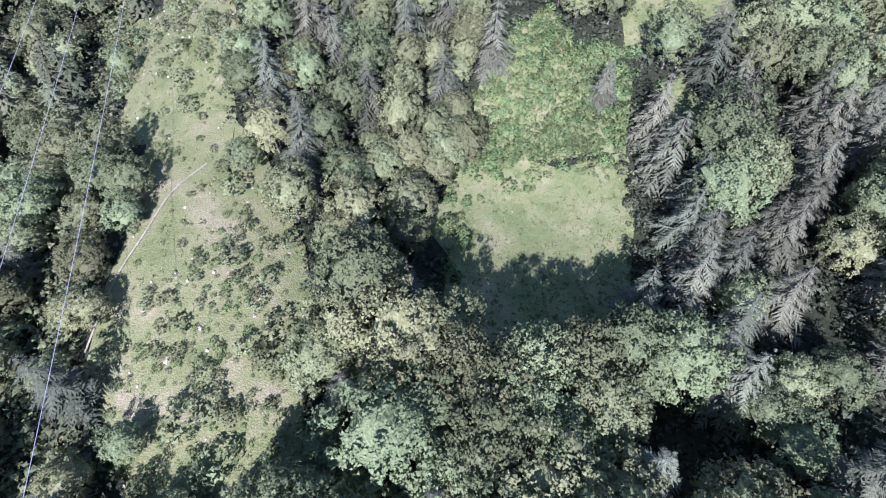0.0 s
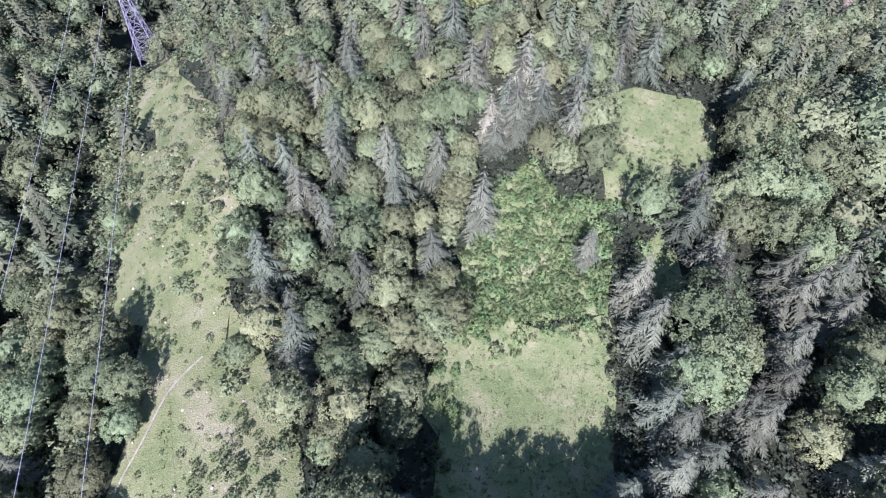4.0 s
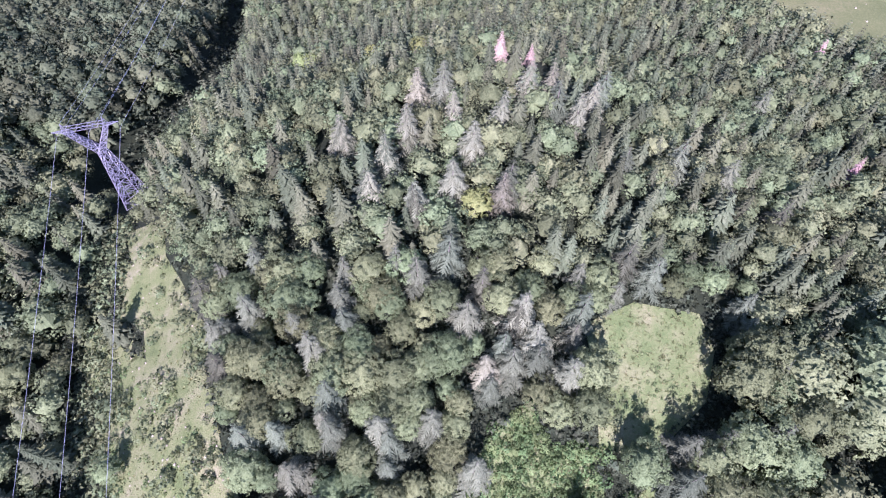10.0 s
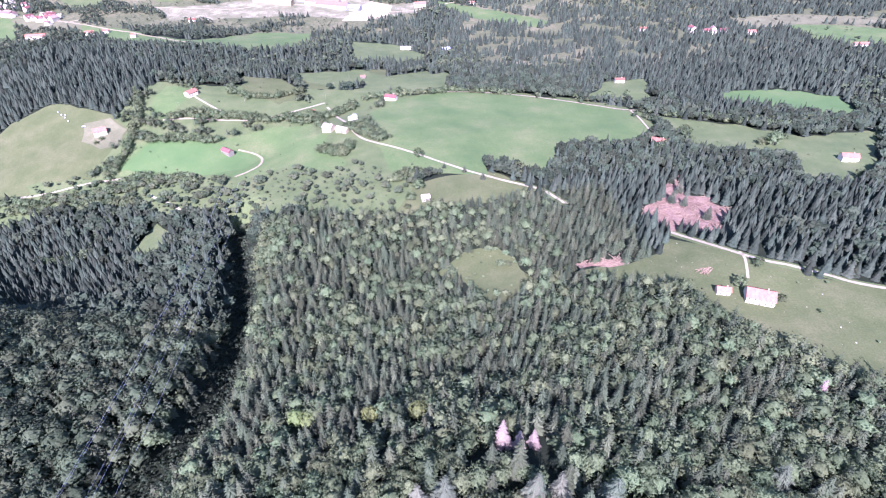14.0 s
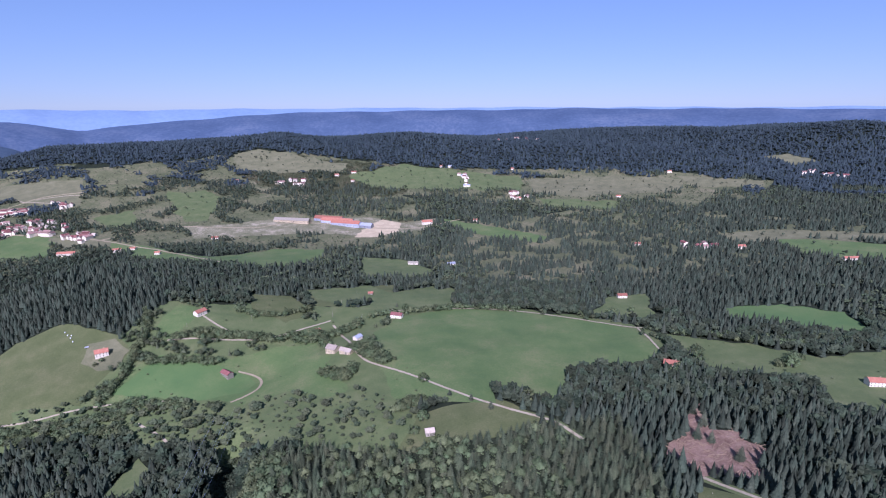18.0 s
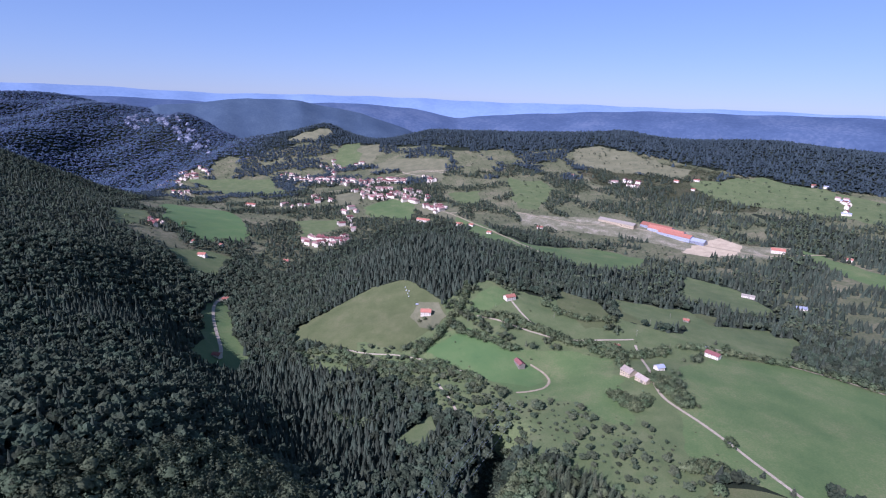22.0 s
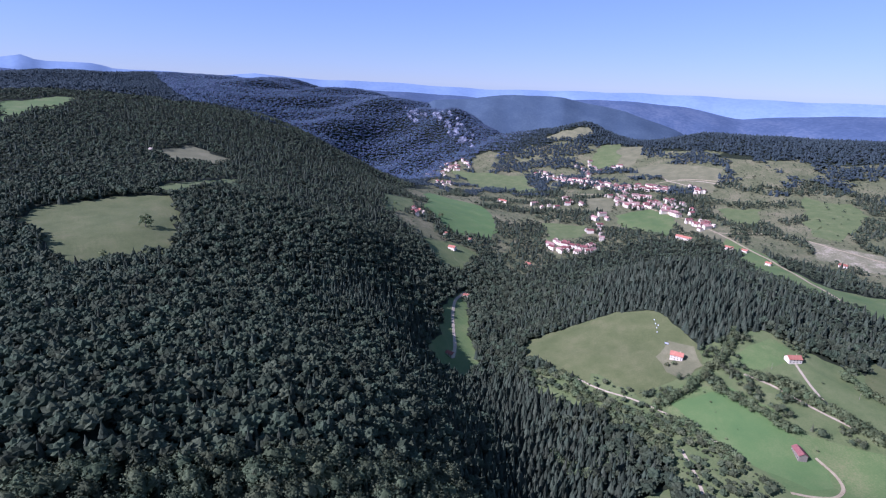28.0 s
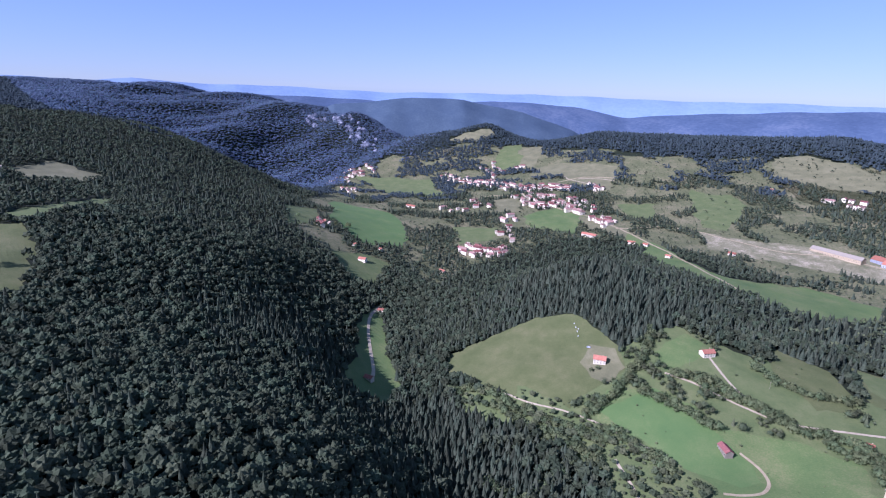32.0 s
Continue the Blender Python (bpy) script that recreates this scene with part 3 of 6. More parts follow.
FIELDS.append(("upland_meadow", "dry", [(-867, 156), (-922, 168), (-970, 259), (-964, 334), (-868, 338), (-735, 320), (-711, 255), (-676, 215), (-734, 201)]))
FIELDS.append(("upland_field", "brown", [(-1404, 345), (-1496, 430), (-1378, 501), (-1314, 452), (-1305, 364)]))
FIELDS.append(("upland_field", "lush", [(-1864, 25), (-2011, 185), (-1860, 170), (-1720, 84), (-1584, 56)]))
FIELDS.append(("upland_glade", "pasture", [(-1006, 302), (-1063, 369), (-1171, 473), (-1060, 442), (-968, 335)]))
FIELDS.append(("near_glade", "meadow", [(2, 105), (9, 111), (21, 115), (52, 114), (49, 86), (45, 70), (34, 55), (22, 50), (2, 51), (-1, 60)]))
FIELDS.append(("shrub_slope", "meadow", [(10, 131), (23, 154), (35, 163), (41, 150), (52, 150), (60, 148), (56, 131), (52, 114), (21, 114), (4, 107)]))
FIELDS.append(("second_glade", "meadow", [(56, 187), (76, 196), (100, 193), (103, 180), (96, 163), (78, 149), (57, 147), (58, 170)]))
FIELDS.append(("green_lane", "meadow", [(66, 133), (73, 141), (76, 131), (76, 116), (65, 116)]))
FIELDS.append(("dry_slope", "scrub", [(-72, 49), (-73, 66), (-71, 80), (-95, 126), (-110, 182), (-82, 170), (-61, 143), (-53, 114), (-52, 96), (-40, 67), (-34, 47), (-38, 23), (-56, 23), (-66, 40)]))
FIELDS.append(("dry_slope", "scrub", [(-129, 248), (-107, 247), (-87, 210), (-63, 162), (-51, 135), (-73, 131), (-97, 140), (-106, 164), (-130, 191), (-126, 202), (-97, 184)]))
FIELDS.append(("factory_yard", "concrete", [(-181, 1616), (-155, 1735), (-117, 1800), (-61, 1760), (-62, 1672), (-117, 1610)]))
FIELDS.append(("lane_field", "pasture", [(-79, 851), (-46, 781), (8, 706), (-4, 653), (-20, 619), (-44, 617), (-88, 636), (-81, 745), (-113, 806)]))
FIELDS.append(("hamlet_green", "pasture", [(-145, 968), (-78, 985), (-67, 862), (-125, 852)]))
FIELDS.append(("hamlet_green", "pasture", [(-346, 879), (-325, 942), (-275, 958), (-200, 918), (-141, 945), (-122, 879), (-238, 889)]))
FIELDS.append(("scrub_bank", "dry", [(-283, 1054), (-214, 1051), (-163, 979), (-198, 945), (-260, 992)]))
FIELDS.append(("west_pasture", "pasture", [(-471, 770), (-358, 772), (-260, 769), (-164, 682), (-169, 661), (-246, 687), (-316, 714), (-451, 740)]))
FIELDS.append(("summit_grass", "brown", [(-2160, 2110), (-2096, 2217), (-2038, 2317), (-1966, 2286), (-1999, 2165)]))
FIELDS.append(("far_strip", "brown", [(727, 1483), (864, 1491), (989, 1439), (1107, 1365), (1052, 1302), (931, 1398), (757, 1385)]))
FIELDS.append(("hill_glade", "brown", [(1332, 2289), (1444, 2286), (1488, 2157), (1379, 2156)]))
FIELDS.append(("far_strip", "brown", [(-771, 2524), (-613, 2530), (-564, 2397), (-716, 2398)]))
FIELDS.append(("far_strip", "pasture", [(-818, 2051), (-752, 2099), (-673, 2020), (-629, 1782), (-688, 1769)]))
FIELDS.append(("village_slope", "brown", [(-1764, 2257), (-1697, 2327), (-1541, 2083), (-1576, 2041)]))
FIELDS.append(("village_slope", "pasture", [(-1757, 2047), (-1845, 2215), (-1808, 2305), (-1634, 2086), (-1669, 2026)]))
FIELDS.append(("village_slope", "brown", [(-1349, 1631), (-1292, 1692), (-1164, 1568), (-1226, 1522)]))
FIELDS.append(("village_slope", "pasture", [(-987, 1823), (-892, 1895), (-824, 1756), (-887, 1727)]))
FIELDS.append(("village_slope", "brown", [(-1014, 1650), (-826, 1631), (-789, 1552), (-912, 1564)]))
FIELDS.append(("vale_slope", "pasture", [(-1207, 1322), (-1110, 1408), (-1046, 1324), (-1077, 1231)]))
FIELDS.append(("house_yard", "brown", [(-433, 844), (-445, 882), (-413, 892), (-383, 868), (-382, 830), (-404, 828)]))
FIELDS.append(("lane_field", "lush", [(-47, 772), (-7, 774), (31, 751), (79, 720), (77, 679), (33, 687), (0, 686), (-26, 701)]))
FIELDS.append(("dry_slope", "scrub", [(-42, 20), (-25, 20), (-25, 50), (-31, 75), (-43, 100), (-53, 112), (-51, 96), (-40, 67), (-34, 47), (-38, 24)]))
FIELDS.append(("glen_field", "pasture", [(-290, 622), (-288, 656), (-283, 681), (-258, 656), (-257, 614)]))
ROADS.append(("lane", 3.0, [(440, 414), (384, 440), (324, 461), (305, 473), (284, 484), (264, 492), (244, 511), (219, 549)]))
ROADS.append(("lane", 3.2, [(147, 618), (125, 650), (80, 677), (42, 703), (-19, 757), (-68, 799), (-98, 871), (-127, 938)]))
ROADS.append(("lane", 3.2, [(-76, 958), (-26, 983), (45, 985), (149, 970), (232, 921), (301, 885), (355, 879), (425, 833), (487, 812), (590, 784)]))
ROADS.append(("drive", 2.6, [(301, 885), (300, 844), (297, 804)]))
ROADS.append(("curve_track", 3.2, [(-217, 760), (-205, 771), (-194, 788), (-196, 809), (-209, 822), (-229, 826)]))
ROADS.append(("pasture_track", 2.4, [(-554, 730), (-498, 751), (-441, 754), (-391, 766), (-356, 771), (-313, 769), (-277, 771)]))
ROADS.append(("valley_road", 5.0, [(-640, 665), (-667, 684), (-722, 715), (-771, 744), (-825, 784), (-860, 824), (-868, 839)]))
ROADS.append(("hamlet_road", 3.2, [(-342, 887), (-304, 891), (-254, 891), (-205, 903), (-133, 953)]))
ROADS.append(("hamlet_road", 3.0, [(-317, 948), (-281, 921), (-251, 903)]))
ROADS.append(("scrub_path", 0.5, [(-73, 51), (-71, 66), (-67, 77), (-63, 89), (-57, 97)]))
ROADS.append(("village_road", 6.0, [(-1484, 1560), (-1353, 1702), (-1115, 1676), (-916, 1643), (-692, 1532), (-502, 1388), (-407, 1296)]))
ROADS.append(("village_road", 6.0, [(-1305, 1933), (-1253, 2016), (-1127, 2055)]))
ROADS.append(("quarry_road", 6.0, [(-854, 1609), (-732, 1724), (-493, 1708), (-346, 1762), (-48, 1693), (119, 1779)]))
ROADS.append(("village_street", 7.0, [(-1860, 1848), (-1707, 1826), (-1598, 1816), (-1521, 1815), (-1441, 1798), (-1351, 1777), (-1300, 1853), (-1213, 1883)]))
ROADS.append(("village_street", 7.0, [(-1351, 1777), (-1234, 1687), (-1165, 1652), (-1113, 1668)]))
ROADS.append(("village_lane", 5.0, [(-1366, 2021), (-1297, 1982), (-1240, 1969), (-1155, 1946), (-1097, 1881)]))
ROADS.append(("village_lane", 5.0, [(-1261, 1996), (-1190, 2023), (-1129, 2028)]))
ROADS.append(("drive", 2.0, [(254, 504), (253, 495), (249, 484), (244, 472)]))
ROADS.append(("hill_road", 3.0, [(-312, 737), (-281, 716), (-256, 694)]))
HEDGES, BUILDINGS, VILLAGE = [], [], []
VALLEY_GRASS = [(60, 1180), (300, 1130), (520, 1100), (900, 1230), (1120, 1480), (820, 1740), (420, 1790), (120, 1760), (30, 1420)]
HAMLET = [(-400, 765), (-405, 900), (-380, 985), (-200, 1010), (-60, 1000), (150, 985), (300, 900), (330, 850), (300, 790), (240, 770), (100, 720), (0, 690), (-60, 670), (-260, 740)]
OPEN_COUNTRY = [[(-2318, 1620), (-2303, 1902), (-1982, 2149), (-1724, 2284), (-1119, 2306), (-816, 2506), (-316, 2421), (-55, 2410), (14, 1479), (-114, 1460), (-300, 1408), (-554, 1552), (-748, 1538), (-897, 1474), (-952, 1167), (-909, 1018), (-884, 874), (-1042, 868), (-1218, 816), (-1603, 1020)], [(-766, 2348), (-732, 2535), (-249, 2425), (387, 2340), (983, 2140), (1226, 2013), (1105, 1850), (748, 1717), (407, 1835), (61, 2058), (-329, 2061), (-586, 2160)]]
HEDGES.append([(-86, 827), (-61, 803), (-41, 782)])
HEDGES.append([(-22, 674), (-8, 689), (6, 680)])
HEDGES.append([(-372, 772), (-367, 817), (-370, 861), (-384, 920), (-397, 951)])
HEDGES.append([(-348, 842), (-303, 839), (-258, 835)])
HEDGES.append([(-334, 888), (-296, 903), (-246, 898), (-213, 895)])
HEDGES.append([(-346, 767), (-295, 762), (-261, 754)])
HEDGES.append([(-112, 781), (-83, 759), (-99, 761)])
HEDGES.append([(-75, 954), (-8, 971), (62, 983), (149, 973)])
HEDGES.append([(337, 857), (383, 840), (435, 813), (477, 798)])
HEDGES.append([(397, 838), (437, 816), (496, 824), (538, 800)])
HEDGES.append([(271, 729), (310, 755), (346, 806)])
HEDGES.append([(411, 744), (446, 764)])
HEDGES.append([(-188, 901), (-146, 884), (-104, 913), (-91, 940)])
HEDGES.append([(-306, 891), (-240, 897), (-194, 894)])
HEDGES.append([(-184, 905), (-142, 902), (-122, 852)])
HEDGES.append([(-547, 725), (-501, 745), (-443, 738), (-374, 746), (-332, 749)])
HEDGES.append([(-473, 729), (-411, 724), (-355, 725), (-319, 724)])
HEDGES.append([(-112, 779), (-90, 766), (-75, 776)])
HEDGES.append([(-83, 826), (-62, 824), (-36, 786)])
HEDGES.append([(-150, 904), (-117, 895), (-86, 928)])
HEDGES.append([(-275, 973), (-221, 963), (-170, 994)])
HEDGES.append([(-381, 621), (-340, 633), (-342, 706)])
BUILDINGS.append(('farmhouse', 'plaster', 'tiles', -413.8, 858.9, 15, 11, 5.5, 30))
BUILDINGS.append(('farmhouse', 'plaster', 'tiles', -321.4, 950.5, 16, 10, 5, 60))
BUILDINGS.append(('hay_barn', 'wood', 'dark_tiles', -239.2, 815.3, 15, 8, 4.5, -38))
BUILDINGS.append(('small_house', 'plaster', 'tiles', -145.1, 914.6, 7, 6, 4.5, 10))
BUILDINGS.append(('stone_farm', 'stone', 'pale_tiles', -109.9, 831.2, 14, 12, 5.5, -30))
BUILDINGS.append(('stone_barn', 'stone', 'pale_tiles', -91.1, 819.4, 16, 9, 4, -30))
BUILDINGS.append(('small_house', 'plaster', 'metal_roof', -43.7, 972.3, 6, 5, 3, 0))
BUILDINGS.append(('outbuilding', 'plaster', 'metal_roof', -83.0, 866.5, 10, 8, 4.5, 50))
BUILDINGS.append(('farmhouse', 'plaster', 'dark_tiles', -34.6, 949.8, 17, 9, 5, -20))
BUILDINGS.append(('small_house', 'wood', 'tiles', -85.7, 1078.3, 8, 6, 3, 0))
BUILDINGS.append(('shed', 'wood', 'pale_tiles', 9.6, 634.8, 8, 7, 4, 10))
BUILDINGS.append(('farmhouse', 'plaster', 'tiles', 289.4, 753.9, 17, 12, 5, -25))
BUILDINGS.append(('farmhouse', 'plaster', 'tiles', 476.1, 690.5, 17, 10, 5.5, -10))
BUILDINGS.append(('farmhouse', 'plaster', 'tiles', 333.1, 1029.1, 15, 8, 5, 0))
BUILDINGS.append(('farmhouse', 'plaster', 'tiles', 240.3, 450.1, 18, 13, 5, -22))
BUILDINGS.append(('outbuilding', 'plaster', 'tiles', 218.8, 458.8, 9, 6, 3.5, -15))
BUILDINGS.append(('farmhouse', 'plaster', 'tiles', -636.5, 656.6, 12, 8, 5, 20))
BUILDINGS.append(('farmhouse', 'plaster', 'tiles', -845.6, 820.9, 11, 8, 5, 40))
BUILDINGS.append(('farmhouse', 'plaster', 'tiles', -962.3, 1071.6, 14, 9, 6, 10))
BUILDINGS.append(('farmhouse', 'plaster', 'tiles', -1048.9, 912.0, 17, 11, 6, 30))
BUILDINGS.append(('small_house', 'plaster', 'tiles', -1105.0, 999.5, 10, 8, 5, 0))
BUILDINGS.append(('small_house', 'plaster', 'tiles', -1130.0, 941.5, 9, 8, 5, 50))
BUILDINGS.append(('small_house', 'stone', 'tiles', -1277.5, 947.3, 11, 9, 6, 20))
BUILDINGS.append(('farmhouse', 'plaster', 'metal_roof', 66.3, 1337.9, 18, 10, 5, 20))
BUILDINGS.append(('long_barn', 'plaster', 'wood', -17.4, 1346.0, 22, 8, 4, 0))
BUILDINGS.append(('factory_hall', 'stone', 'wood', -378.0, 1765.6, 110, 20, 7, -14))
BUILDINGS.append(('factory_hall', 'metal_roof', 'tiles', -272.5, 1779.7, 90, 24, 8, -20))
BUILDINGS.append(('factory_hall', 'metal_roof', 'tiles', -243.7, 1756.4, 100, 24, 8, -20))
BUILDINGS.append(('factory_hall', 'metal_roof', 'tiles', -216.4, 1737.1, 90, 24, 8, -20))
BUILDINGS.append(('factory_hall', 'metal_roof', 'metal_roof', -163.2, 1720.2, 50, 20, 7, -20))
BUILDINGS.append(('workshop', 'plaster', 'tiles', 17.1, 1738.9, 30, 16, 7, 10))
BUILDINGS.append(('farmhouse', 'plaster', 'tiles', 158.1, 1746.0, 16, 9, 5, 0))
BUILDINGS.append(('farmhouse', 'plaster', 'tiles', 317.7, 1963.0, 22, 10, 5, 0))
BUILDINGS.append(('long_barn', 'plaster', 'tiles', -1497.5, 1394.2, 36, 12, 6, 15))
BUILDINGS.append(('long_barn', 'plaster', 'tiles', -866.8, 1503.9, 40, 12, 6, 10))
BUILDINGS.append(('farmhouse', 'plaster', 'tiles', -749.4, 1512.8, 18, 9, 6, 20))
BUILDINGS.append(('farmhouse', 'plaster', 'tiles', -714.9, 1520.5, 14, 9, 5, 0))
BUILDINGS.append(('farmhouse', 'plaster', 'tiles', -623.9, 1455.9, 12, 8, 5, 0))
BUILDINGS.append(('farmhouse', 'plaster', 'tiles', -543.1, 1601.8, 16, 10, 5, 10))
BUILDINGS.append(('upland_farm', 'stone', 'wood', -1387.0, 335.9, 14, 10, 5, 20))
BUILDINGS.append(('farmhouse', 'plaster', 'tiles', 721.3, 1347.1, 18, 10, 6, 0))
BUILDINGS.append(('farmhouse', 'plaster', 'tiles', 860.4, 1203.8, 30, 9, 5, 0))
BUILDINGS.append(('farmhouse', 'plaster', 'tiles', 512.7, 1416.4, 14, 9, 5, 0))
BUILDINGS.append(('farmhouse', 'plaster', 'tiles', 641.2, 1912.1, 14, 9, 5, 0))
BUILDINGS.append(('farmhouse', 'plaster', 'tiles', 321.9, 1962.2, 22, 10, 5, -20))
BUILDINGS.append(('farmhouse', 'plaster', 'tiles', 917.5, 2161.1, 16, 9, 5, 0))
BUILDINGS.append(('farmhouse', 'plaster', 'metal_roof', 1415.6, 2036.9, 20, 9, 5, 0))
BUILDINGS.append(('farmhouse', 'plaster', 'tiles', -257.4, 2288.8, 18, 9, 5, 0))
BUILDINGS.append(('farmhouse', 'plaster', 'tiles', -317.3, 2255.3, 16, 9, 5, 0))
BUILDINGS.append(('farmhouse', 'plaster', 'tiles', -251.8, 2198.8, 12, 9, 5, 0))
BUILDINGS.append(('farmhouse', 'plaster', 'metal_roof', 166.0, 2138.4, 24, 9, 5, 0))
BUILDINGS.append(('farmhouse', 'plaster', 'metal_roof', 165.7, 2266.8, 24, 9, 5, 0))
BUILDINGS.append(('farmhouse', 'plaster', 'tiles', 83.5, 2395.2, 12, 9, 5, 0))
BUILDINGS.append(('farmhouse', 'plaster', 'metal_roof', 117.9, 2393.6, 14, 9, 5, 0))
BUILDINGS.append(('farmhouse', 'plaster', 'tiles', 363.1, 2335.4, 10, 9, 7, 0))
BUILDINGS.append(('farmhouse', 'plaster', 'tiles', -678.4, 2214.2, 12, 9, 5, 0))
VILLAGE.append((52, 11, [(-1860, 1848), (-1707, 1826), (-1598, 1816), (-1521, 1815), (-1441, 1798), (-1351, 1777)]))
VILLAGE.append((36, 9, [(-1351, 1777), (-1327, 1813), (-1300, 1853), (-1252, 1868), (-1213, 1883)]))
VILLAGE.append((30, 10, [(-1306, 1729), (-1234, 1687), (-1165, 1652), (-1139, 1667), (-1113, 1668)]))
VILLAGE.append((28, 12, [(-1146, 1752), (-1096, 1735), (-1041, 1706), (-992, 1685)]))
VILLAGE.append((10, 8, [(-952, 1663), (-920, 1648), (-899, 1658)]))
VILLAGE.append((12, 12, [(-1776, 2032), (-1681, 1990), (-1584, 1933)]))
VILLAGE.append((3, 6, [(-1614, 2050), (-1587, 2063)]))
VILLAGE.append((24, 9, [(-1059, 1219), (-1020, 1220), (-993, 1233), (-958, 1248), (-956, 1294)]))
VILLAGE.append((9, 8, [(-1390, 1600), (-1310, 1550), (-1277, 1538)]))
VILLAGE.append((5, 8, [(-1160, 1480), (-1112, 1468)]))
VILLAGE.append((6, 8, [(-1099, 1418), (-986, 1325)]))
VILLAGE.append((9, 10, [(-1177, 1931), (-1114, 1905), (-1161, 1983)]))
VILLAGE.append((26, 16, [(-2185, 1518), (-2281, 1636), (-2254, 1700), (-2171, 1679)]))
VILLAGE.append((6, 10, [(-2057, 1474), (-1906, 1439)]))
VILLAGE.append((5, 8, [(-1290, 947), (-1226, 925)]))
VILLAGE.append((4, 10, [(-1399, 1474), (-1308, 1444)]))
VILLAGE.append((6, 6, [(-1236, 1738), (-1192, 1767)]))
VILLAGE.append((8, 10, [(-532, 2187), (-450, 2183), (-407, 2166)]))
VILLAGE.append((8, 10, [(342, 2795), (472, 2840), (543, 2781)]))
VILLAGE.append((8, 10, [(-944, 1665), (-872, 1641)]))
VILLAGE.append((5, 10, [(134, 2276), (186, 2250), (176, 2137)]))
VILLAGE.append((5, 10, [(292, 2014), (349, 1955)]))
VILLAGE.append((5, 8, [(596, 1374), (640, 1380), (677, 1375)]))
VILLAGE.append((5, 10, [(1356, 2056), (1428, 2041), (1475, 1995)]))
CRAGS = [[(-3116, 1820), (-2897, 1898), (-2826, 1803), (-2884, 1730)], [(-2930, 1928), (-2794, 1973), (-2562, 1990), (-2443, 1898), (-2612, 1866), (-2764, 1844)]]
TREES_S = [(60.0, 104.7, 25), (82.2, 117.9, 24), (94.0, 96.5, 27), (61.4, 78.8, 24), (43.2, 63.4, 22), (-6.8, 60.0, 22), (34.7, 24.5, 24), (53.7, 47.8, 22), (42.5, 48.6, 22), (78.6, 82.9, 20), (88.8, 87.5, 24), (47.7, 131.0, 17), (15.3, 140.9, 26), (-11.5, 151.7, 26), (-24.9, 151.1, 24), (47.5, 166.9, 27), (-9.2, 148.2, 24), (-27.0, 160.2, 22), (30.8, 230.8, 26), (29.1, 169.9, 24), (-23.6, 190.5, 20), (47.1, 130.3, 16), (-27.3, 255.4, 24), (-11.0, 243.9, 25), (0.3, 223.2, 24), (-17.8, 228.6, 24), (45.1, 284.7, 24), (75.7, 285.2, 26), (55.6, 274.1, 24), (78.8, 245.7, 22), (101.0, 249.9, 25), (120.6, 245.6, 24), (137.2, 228.7, 24)]
TREES_S += [(162.2, 301.9, 22), (20.6, 194.8, 20), (-22.2, 182.3, 20), (9.5, 203.3, 26), (14.8, 183.9, 25), (31.0, 183.8, 22), (36.6, 172.0, 25), (70.3, 205.3, 24), (21.2, 164.6, 18), (-27.6, 154.4, 18), (-10.0, 142.2, 18)]
TREES_P = [(31.6, 184.6, 27), (36.3, 176.6, 25), (21.0, 169.0, 20), (-0.1, 282.2, 24), (44.8, 283.8, 24), (55.0, 283.9, 24), (71.4, 278.2, 24), (14.3, 266.2, 24), (-4.2, 260.7, 24), (31.8, 265.7, 24), (20.4, 250.1, 24), (63.3, 268.1, 24), (-27.8, 255.4, 24), (-11.5, 243.8, 24), (12.6, 232.4, 24), (29.5, 227.2, 24), (-0.2, 224.6, 24), (10.8, 283.6, 24), (-15.3, 227.9, 24)]
TREES_L = [(3.1, 42.6, 24), (9.4, 28.8, 24), (-8.9, 41.4, 22), (-19.3, 49.6, 18), (-24.0, 44.7, 15), (-20.2, 27.2, 14), (-15.5, 22.4, 14), (60.1, 36.9, 16), (67.5, 42.3, 16), (64.5, 31.4, 14), (-72.2, 89.3, 11), (-70.9, 80.5, 9), (-96.6, 146.3, 11), (-71.3, 57.5, 10), (-105.2, 116.7, 15), (-33.6, 83.2, 16), (-47.1, 96.2, 9), (-20.2, 83.6, 15), (-14.9, 44.9, 12), (15.4, 33.6, 23), (28.0, 35.4, 22), (-4.2, 33.9, 22), (5.8, 111.8, 16), (-24.9, 116.7, 17), (-11.2, 115.4, 18), (-19.9, 127.7, 18), (-29.3, 105.6, 16), (-56.8, 31.3, 8), (-122.2, 127.8, 15), (-145.7, 181.3, 15), (-101.6, 89.6, 15), (76.9, 43.6, 15), (66.2, 63.0, 14)]
TREES_L += [(92.4, 73.9, 16), (36.6, 49.0, 24), (25.5, 44.5, 24), (46.0, 45.0, 25), (15.0, 43.0, 25), (-77.0, 58.0, 9), (-77.0, 70.0, 11), (-82.0, 84.0, 10), (-78.0, 46.0, 8), (-92.0, 104.0, 9), (-100.0, 124.0, 8)]
# spruces added for the shade they cast on the ground beside the glade
TREES_S += [(56.0, 66.0, 26), (58.0, 84.0, 24), (55.0, 40.0, 27), (60.0, 54.0, 26), (64.0, 70.0, 24)]
TREES_S += [(72.0, 60.0, 26), (98.0, 65.0, 27), (80.0, 78.0, 25), (118.0, 78.0, 24), (108.0, 104.0, 26), (100.0, 119.0, 24), (122.0, 122.0, 25), (90.0, 46.0, 26), (112.0, 50.0, 26)]
TREES_Y = [(20.2, 226.1, 12), (-63.5, 354.0, 11), (1.0, 343.0, 11), (-24.0, 347.0, 10), (-56.0, 350.0, 9), (-168.6, 284.7, 9)]
